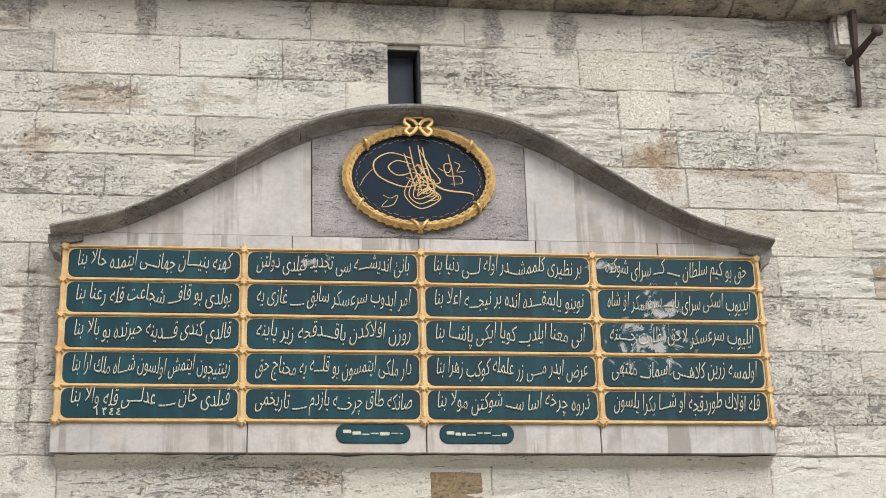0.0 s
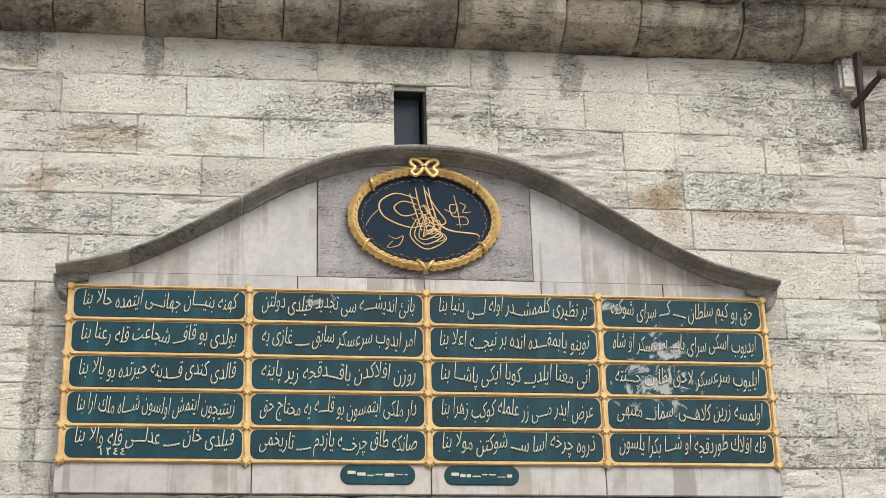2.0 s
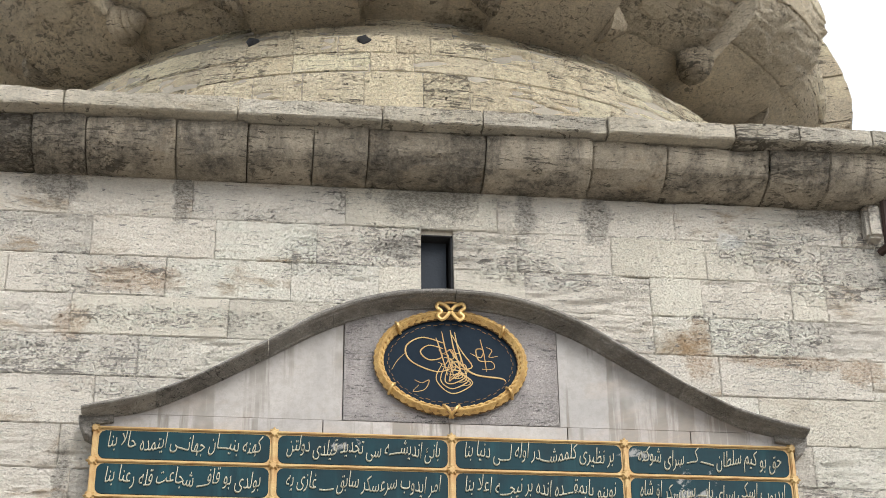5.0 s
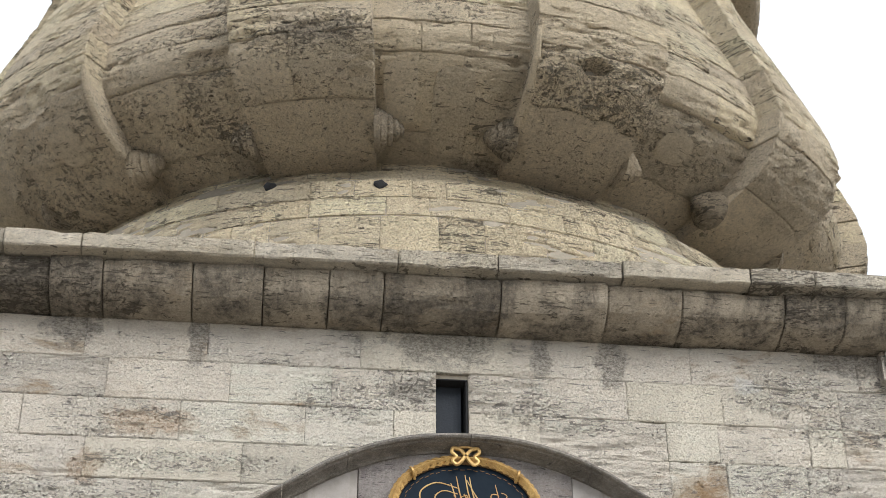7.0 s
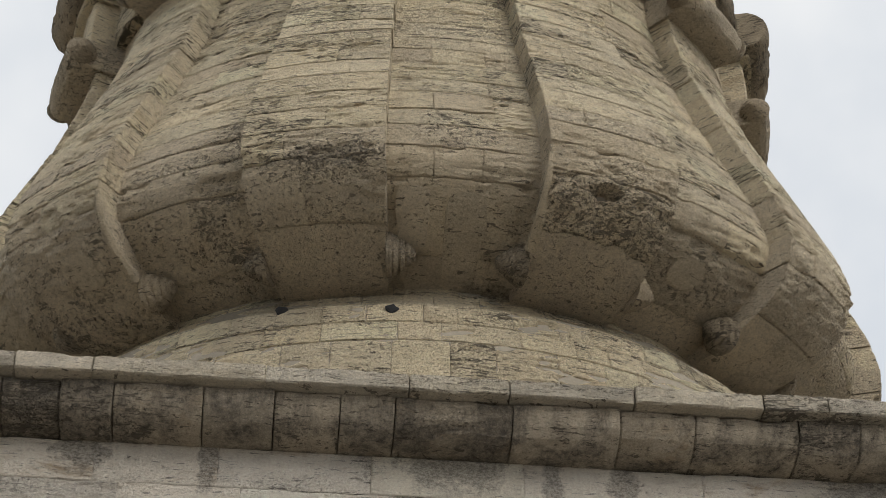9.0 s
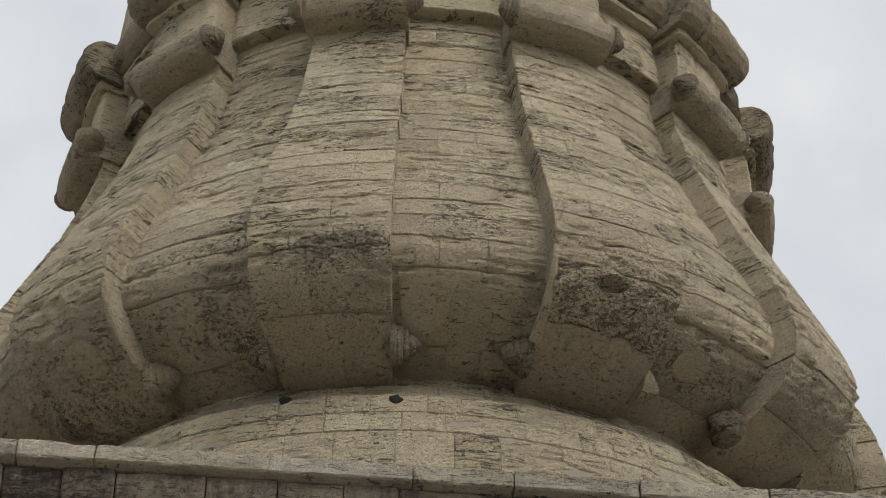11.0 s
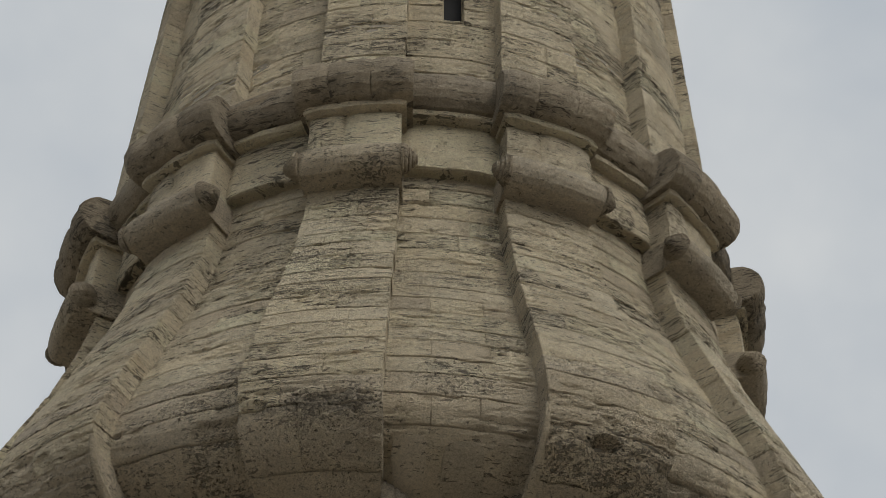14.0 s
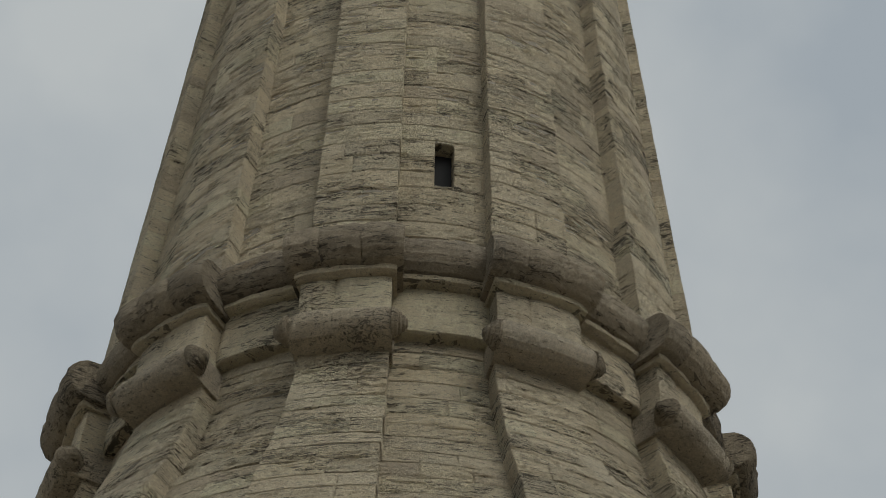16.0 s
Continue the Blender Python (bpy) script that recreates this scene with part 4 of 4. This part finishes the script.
def verse_panels():
    cw, ch = (TX1 - TX0) / 4, (TZ1 - TZ0) / 5
    on_tablet(part("gilt_plate", prism([(TX0, TZ0), (TX1, TZ0), (TX1, TZ1), (TX0, TZ1)], PF - 0.004, PF + 0.05, 0.003), GOLD_PAINT, tablet, "flaking gold-painted ground"))
    for r in range(5):
        for c in range(4):
            a, b = TX0 + c * cw + (0.034 if c == 0 else 0.021), TX0 + (c + 1) * cw - (0.034 if c == 3 else 0.021)
            z1 = TZ1 - r * ch - (0.022 if r == 0 else 0.013)
            z0 = TZ1 - (r + 1) * ch + (0.022 if r == 4 else 0.013)
            p = on_tablet(part("verse_panel", prism(rounded(a, b, z0, z1, 0.036), PF - 0.007, PF, 0.0015), GREEN, tablet, "dark green painted panel with pale gold verse"))
            lettering(shaped(VERSES[r][c]), a + 0.045, b - 0.045, z0 + (0.07 if (r, c) == (4, 0) else 0.056), 0.125, PF - 0.007, p, LETTER, bold=-0.004)
            if (r, c) == (4, 0):
                DATED.append((p, a + 0.17, z0 + 0.014))
    for r in range(6):
        z = TZ1 - r * ch
        zz = z - 0.008 if r == 0 else z + 0.008 if r == 5 else z
        bm = bmesh.new()
        box(bm, TX0 + 0.01, TX1 - 0.01, PF - 0.016, PF - 0.002, zz - 0.0065, zz + 0.0065, 0.004)
        on_tablet(part("gilt_rail", bm, GOLD_PAINT, tablet))
    for c in range(5):
        x = TX0 + c * cw
        xx = x + 0.012 if c == 0 else x - 0.012 if c == 4 else x
        bm = bmesh.new()
        box(bm, xx - 0.011, xx + 0.011, PF - 0.0175, PF - 0.002, TZ0 + 0.01, TZ1 - 0.01, 0.005)
        on_tablet(part("gilt_stile", bm, GOLD_PAINT, tablet))
        for r in range(6):
            z = TZ1 - r * ch
            z = z - 0.012 if r == 0 else z + 0.012 if r == 5 else z
            bm = bmesh.new()
            n = 16
            rim = [bm.verts.new((xx + q * math.cos(2 * math.pi * i / n), PF - 0.010, z + q * math.sin(2 * math.pi * i / n))) for i in range(n) for q in [0.036 if i % 4 == 0 else 0.03 if i % 2 == 0 else 0.024]]
            inner = [bm.verts.new((xx + 0.55 * (v.co.x - xx), PF - 0.024, z + 0.55 * (v.co.z - z))) for v in rim]
            back = [bm.verts.new((v.co.x, PF, v.co.z)) for v in rim]
            for i in range(n):
                k = (i + 1) % n
                bm.faces.new((rim[i], rim[k], inner[k], inner[i]))
                bm.faces.new((back[i], back[k], rim[k], rim[i]))
            bm.faces.new(inner)
            on_tablet(part("gilt_rosette", bm, GOLD_PAINT, tablet))
    for x0, x1, z0, z1 in ((0.0685, 0.1165, 0.2405, 0.2515), (0.1355, 0.1842, 0.2405, 0.2515)):
        p = on_tablet(part("signature_cartouche", prism(rounded(x0 * PF, x1 * PF, EYE + z0 * PF - 0.012, EYE + z1 * PF, 0.045), PF - 0.004, PF + 0.02, 0.003), GREEN, tablet, "small green cartouche with gold marks"))
        rng = random.Random(int(x0 * 1000))
        x = x0 * PF + 0.035
        while x < x1 * PF - 0.05:
            w = rng.uniform(0.018, 0.05)
            z = EYE + z0 * PF + rng.uniform(0.02, 0.04)
            bm = bmesh.new()
            box(bm, x, x + w, PF - 0.0075, PF - 0.003, z, z + rng.choice((0.006, 0.008, 0.018)), 0.002)
            part("bar", bm, LETTER, p)
            x += w + 0.006


verse_panels()

# ---------------------------------------------------------------- oval medallion
MX, MZ, MA, MB = 0.1258 * PF, EYE + 0.4232 * PF, 0.0493 * PF, 0.0356 * PF
medallion = empty("medallion", (MX, PF, MZ))
tagged(medallion, "oval navy medallion with gilt monogram and laurel wreath", "medallion")
M_OFF = medallion.matrix_basis.inverted()


def on_medal(ob):
    ob.matrix_parent_inverse = M_OFF
    return ob


def tube(bm, pts, radius, n=8, flat=1.0):
    """A round bar along pts; radius is a number or a function of the share of the way."""
    rings = []
    for i, p in enumerate(pts):
        p = Vector(p)
        d = (Vector(pts[min(i + 1, len(pts) - 1)]) - Vector(pts[max(i - 1, 0)])).normalized()
        side = d.cross(Vector((0, 1, 0))).normalized()
        out = side.cross(d).normalized()
        q = radius(i / (len(pts) - 1)) if callable(radius) else radius
        rings.append([bm.verts.new(p + side * q * math.cos(2 * math.pi * j / n) + out * q * flat * math.sin(2 * math.pi * j / n)) for j in range(n)])
    for a, b in zip(rings, rings[1:]):
        for j in range(n):
            k = (j + 1) % n
            bm.faces.new((a[j], a[k], b[k], b[j]))
    bm.faces.new(rings[0])
    bm.faces.new(list(reversed(rings[-1])))


def smooth_line(pts, n=8):
    out = []
    for i in range(len(pts) - 1):
        p0, p1, p2, p3 = (Vector(pts[max(0, min(len(pts) - 1, i + k))]) for k in (-1, 0, 1, 2))
        for j in range(n):
            t = j / n
            out.append(0.5 * ((2 * p1) + (p2 - p0) * t + (2 * p0 - 5 * p1 + 4 * p2 - p3) * t * t + (3 * p1 - p0 - 3 * p2 + p3) * t**3))
    return out + [Vector(pts[-1])]


def medallion_parts():
    n = 64
    ell = [(MX + MA * math.cos(2 * math.pi * i / n), MZ + MB * math.sin(2 * math.pi * i / n)) for i in range(n)]
    on_medal(part("field", prism(ell, PF - 0.012, PF + 0.03, 0.003), NAVY, medallion, "dark navy oval field"))
    rng = random.Random(3)
    at = lambda a, q: Vector((MX + (MA + q) * math.cos(a), 0, MZ + (MB + q) * math.sin(a)))
    bm = bmesh.new()
    ring = [Vector((at(2 * math.pi * i / n, 0.0).x, PF - 0.02, at(2 * math.pi * i / n, 0.0).z)) for i in range(n + 1)]
    # ring in darker gilt, which paints the shade between the leaves
    tube(bm, ring, 0.028, 10, 0.5)
    wreath = on_medal(part("wreath", bm, DARK_GILT, medallion, "gilt laurel wreath with crossed ribbons"))
    for side in (-1, 1):
        for i in range(26):
            a = math.pi * 1.5 + side * (0.03 + i / 26 * (math.pi - 0.15))
            for row, lean in ((-0.022, -0.55), (0.0, 0.0), (0.022, 0.55)):
                p = at(a + side * rng.uniform(-0.01, 0.01), row)
                q = at(a + side * 0.05, row)
                d = (q - p).normalized()
                perp = Vector((-d.z, 0, d.x))
                d = (d + perp * lean * 0.5 * side * (1 if row else 0)).normalized()
                perp = Vector((-d.z, 0, d.x))
                y = PF - 0.043 - (0.012 if row == 0 else 0.0)
                bm = bmesh.new()
                L, w = 0.072, 0.0155
                base = Vector((p.x, y + 0.006, p.z))
                spine = [base, base + d * L * 0.45 + Vector((0, -0.008, 0)), base + d * L + Vector((0, -0.004, 0))]
                lf, rt = base + d * L * 0.4 + perp * w + Vector((0, 0.007, 0)), base + d * L * 0.4 - perp * w + Vector((0, 0.007, 0))
                v = [bm.verts.new(x) for x in (*spine, lf, rt, base + d * L * 0.4 + Vector((0, 0.014, 0)))]
                for f in ((0, 1, 3), (1, 2, 3), (0, 4, 1), (1, 4, 2), (0, 3, 5), (3, 2, 5), (0, 5, 4), (4, 5, 2)):
                    bm.faces.new([v[k] for k in f])
                part("leaf", bm, GILT, wreath)
    for a, lean in ((0.75, 0.05), (2.4, -0.05), (3.75, 0.05), (5.65, -0.05), (4.66, 0.07), (4.76, -0.07)):
        bm = bmesh.new()
        pts = []
        for j in range(11):
            t = j / 10 * 2 - 1
            p = at(a + lean * t, 0.034 * t)
            pts.append(Vector((p.x, PF - 0.018 - 0.046 * math.cos(t * 1.45), p.z)))
        tube(bm, pts, 0.0085, 6)
        part("ribbon", bm, GILT, wreath)
    # dotted gilt line inside the wreath
    for i in range(60):
        bm = bmesh.new()
        pts = [Vector((p.x, PF - 0.0135, p.z)) for p in (at(2 * math.pi * (i + 0.7 * j / 3) / 60, -0.052 + 0.003 * (-1) ** i) for j in range(4))]
        tube(bm, pts, 0.0022, 5, 0.6)
        on_medal(part("gilt_dash", bm, DARK_GILT, medallion))
    top = MZ + MB + 0.012
    bm = bmesh.new()
    for sx in (-1, 1):
        loop = [(MX + sx * x, PF - 0.05, top + z) for x, z in ((0.004, 0.005), (0.03, 0.035), (0.065, 0.045), (0.075, 0.02), (0.05, -0.005), (0.07, -0.03), (0.05, -0.052), (0.025, -0.035), (0.004, -0.004))]
        tube(bm, smooth_line(loop, 5), 0.0105, 7, 0.8)
    arch = [(MX + 0.05 * math.cos(a), PF - 0.045, top + 0.032 + 0.022 * math.sin(a)) for a in [math.pi * i / 10 for i in range(11)]]
    tube(bm, arch, 0.008, 7)
    on_medal(part("bow", bm, GILT, medallion, "gilt ribbon bow"))
    # monogram: uprights, two loops, a tail and knotted base
    y = PF - 0.014
    strokes = []
    P = lambda x, z: (MX + x * MA, y, MZ + z * MB)
    for x, h in ((-0.2, 0.52), (-0.12, 0.66), (0.0, 0.70), (0.06, 0.66)):
        strokes.append(([P(x, h), P(x + 0.04, 0.35), P(x + 0.1, 0.05), P(x + 0.16, -0.25)], 0.0065))
    for i in range(7):
        q = -0.14 + 0.05 * i
        strokes.append(([P(q, 0.2 - 0.08 * i), P(q + 0.11, 0.16 - 0.09 * i), P(q + 0.07, -0.02 - 0.07 * i), P(q - 0.04, 0.02 - 0.08 * i)], 0.0042))
    strokes.append(([P(0.02, 0.6), P(0.16, 0.25), P(0.3, -0.05), P(0.14, -0.1), P(-0.02, 0.1)], 0.006))
    strokes.append(([P(-0.1, 0.42), P(-0.4, 0.52), P(-0.62, 0.32), P(-0.55, 0.02), P(-0.2, -0.18), P(0.05, -0.08)], 0.0075))
    strokes.append(([P(-0.1, 0.3), P(-0.3, 0.36), P(-0.42, 0.22), P(-0.3, 0.06), P(-0.12, 0.12), P(-0.16, 0.28)], 0.0065))
    strokes.append(([P(-0.62, 0.2), P(-0.74, 0.02), P(-0.82, -0.18)], 0.003))
    strokes.append(([P(-0.02, 0.3), P(0.15, -0.02), P(0.35, -0.22), P(0.7, -0.28), P(0.98 * 0.78, -0.34)], 0.0085))
    for i in range(4):
        q = 0.3 - 0.05 * i
        strokes.append(([P(-0.12 + 0.05 * i, -0.02), P(-0.2 + 0.06 * i, -0.35), P(0.02, -0.62 + 0.1 * i), P(q, -0.4 + 0.06 * i), P(0.12, -0.2), P(-0.02 + 0.04 * i, -0.32)], 0.0055))
    for dx, dz in ((-0.08, 0.22), (0.02, 0.15), (0.0, -0.02), (0.1, -0.08)):
        strokes.append(([P(dx, dz), P(dx + 0.1, dz + 0.06), P(dx + 0.12, dz - 0.12), P(dx + 0.01, dz - 0.1)], 0.005))
    strokes.append(([P(0.28, 0.22), P(0.42, 0.14), P(0.46, 0.3), P(0.36, 0.3), P(0.4, 0.08), P(0.58, 0.06), P(0.6, -0.08), P(0.44, -0.1)], 0.005))
    strokes.append(([P(0.42, 0.52), P(0.47, 0.2), P(0.5, -0.15)], 0.005))
    strokes.append(([P(0.5, 0.36), P(0.58, 0.3), P(0.54, 0.16), P(0.66, 0.18)], 0.0045))
    strokes.append(([P(-0.5, -0.36), P(-0.4, -0.42), P(-0.3, -0.36), P(-0.36, -0.55), P(-0.52, -0.6), P(-0.44, -0.46)], 0.004))
    bm = bmesh.new()
    for pts, w in strokes:
        tube(bm, smooth_line(pts, 7), lambda t, w=w: 0.52 * w * (0.55 + 0.6 * math.sin(math.pi * min(1, t * 0.9 + 0.08))), 6, 0.5)
    on_medal(part("monogram", bm, GOLD_PAINT, medallion, "gilt looped monogram in relief"))


medallion_parts()


def date_numerals():
    """The year 1244 in eastern numerals, cut small under the last verse."""
    one, two = [(0.006, 0.036), (0.008, 0.018), (0.010, 0.0)], [(0.0, 0.036), (0.010, 0.027), (0.020, 0.035), (0.006, 0.030), (0.008, 0.014), (0.010, 0.0)]
    four = [(0.020, 0.034), (0.006, 0.028), (0.016, 0.020), (0.003, 0.010), (0.010, 0.003), (0.022, 0.003)]
    for panel, x, z in DATED:
        for i, shape in enumerate((one, two, four, four)):
            bm = bmesh.new()
            tube(bm, smooth_line([(x + 0.034 * i + px, PF - 0.009, z + pz) for px, pz in shape], 4), 0.0032, 6, 0.6)
            part("numeral", bm, LETTER, panel)


date_numerals()

# ---------------------------------------------------------------- iron holder on the wall
def iron_holder():
    x, z0, z1 = 0.4472 * U, EYE + 0.4885 * U, EYE + 0.5600 * U
    holder = empty("iron_bracket", (x, U, z0))
    tagged(holder, "rusty wrought-iron bracket with a projecting spike fixed to the wall", "bracket")
    inv = holder.matrix_basis.inverted()
    bm = bmesh.new()
    tube(bm, [(x + 0.012, U - 0.012, z0), (x + 0.004, U - 0.05, z0 + 0.2), (x - 0.004, U - 0.09, z0 + 0.36), (x - 0.002, U - 0.11, z1)], lambda t: 0.014 + 0.012 * t, 6)
    part("bar", bm, IRON, holder).matrix_parent_inverse = inv
    bm = bmesh.new()
    tube(bm, [(x - 0.03, U - 0.02, z0 + 0.27), (x + 0.0, U - 0.08, z0 + 0.29), (x + 0.04, U - 0.16, z0 + 0.335), (x + 0.07, U - 0.22, z0 + 0.365)], lambda t: 0.026 - 0.008 * t, 7)
    part("spike", bm, IRON, holder).matrix_parent_inverse = inv
    bm = bmesh.new()
    bmesh.ops.create_icosphere(bm, subdivisions=2, radius=0.036)
    for v in bm.verts:
        v.co = Vector((x + 0.077 + v.co.x, U - 0.235 + v.co.y * 0.7, z0 + 0.375 + v.co.z))
    part("knob", bm, IRON, holder).matrix_parent_inverse = inv
    bm = bmesh.new()
    box(bm, x - 0.115, x - 0.012, U - 0.09, U + 0.02, z0 + 0.34, z1 - 0.006, 0.02)
    ob = part("corbel_stone", bm, STONE_WALL, wall)


iron_holder()

# ---------------------------------------------------------------- pale repaired edges at the feet of two ribs, dark plugs for putlog holes
def rib_edges():
    for k, side in ((-1, -1), (1, 1)):
        phi = PHASE - STEP * k + side * (HALF + 0.1)
        bm = bmesh.new()
        pts = []
        for q in (0.531, 0.535, 0.540, 0.546, 0.553, 0.561, 0.569):
            z = EYE + q * D
            pts.append(polar(bulb_r(z) + 0.005, phi, z))
        tube(bm, [Vector(p) for p in pts], lambda t: 0.042 * (1 - 0.6 * t), 7)
        part("repaired_edge", bm, TOWER_SMOOTH, minaret, "pale mortar repair along the edge").matrix_parent_inverse = OFF


rib_edges()


# no holes are cut: black lumps, half sunk, give their shade by colour
def putlog_plugs():
    rng = random.Random(4)
    for phi, q, r in ((15.0, 0.5025, 0.2697), (1.75, 0.4985, 0.271), (-27.0, 0.53, 0.2555)):
        bm = bmesh.new()
        bmesh.ops.create_icosphere(bm, subdivisions=2, radius=0.045)
        c = Vector(polar(r * D, phi, EYE + q * D))
        for v in bm.verts:
            v.co = c + Vector((v.co.x, v.co.y * 0.4, v.co.z * 0.8)) * rng.uniform(0.8, 1.15)
        part("putlog_plug", bm, DARK, minaret, "small dark plug painted as a shaded hole in the drum").matrix_parent_inverse = OFF


putlog_plugs()

# ---------------------------------------------------------------- blind of the slit
def slit_blind():
    x0, x1, z0, z1 = SLIT
    bm = bmesh.new()
    box(bm, x0 + 0.002, x1 - 0.03, U + 0.10, U + 0.12, z0, z1 - 0.012, 0.003)
    ob = part("window_1", bm, BLIND, None)
    tagged(ob, "dark blue-grey shutter set deep in the narrow slit", "window", kind="structure")
    # added near-black strips put the slit's inner shade along head and side
    for name, a, b, c, d in (("dark_head_strip", x0 + 0.003, x1 - 0.003, z1 - 0.012, z1 - 0.003), ("dark_side_strip", x1 - 0.014, x1 - 0.003, z0 + 0.002, z1 - 0.014)):
        bm = bmesh.new()
        box(bm, a, b, U + 0.016, U + 0.42, c, d, 0.002)
        part(name, bm, DARK, ob, "near-black strip painted as the slit's inner shade")


slit_blind()
wall_courses()


def brown_infill():
    rng = random.Random(2)
    x0, x1, z0, z1 = 0.1285 * U, 0.1625 * U, EYE + 0.199 * U, EYE + 0.2205 * U
    patch_block("infill_stone", lambda u, v, d: (x0 + u * (x1 - x0), U - 0.006 - d, z0 + v * (z1 - z0)), 4, 4, 0.02, STONE_BROWN, wall, rng, 0.004, 0.006, 1.0)


brown_infill()
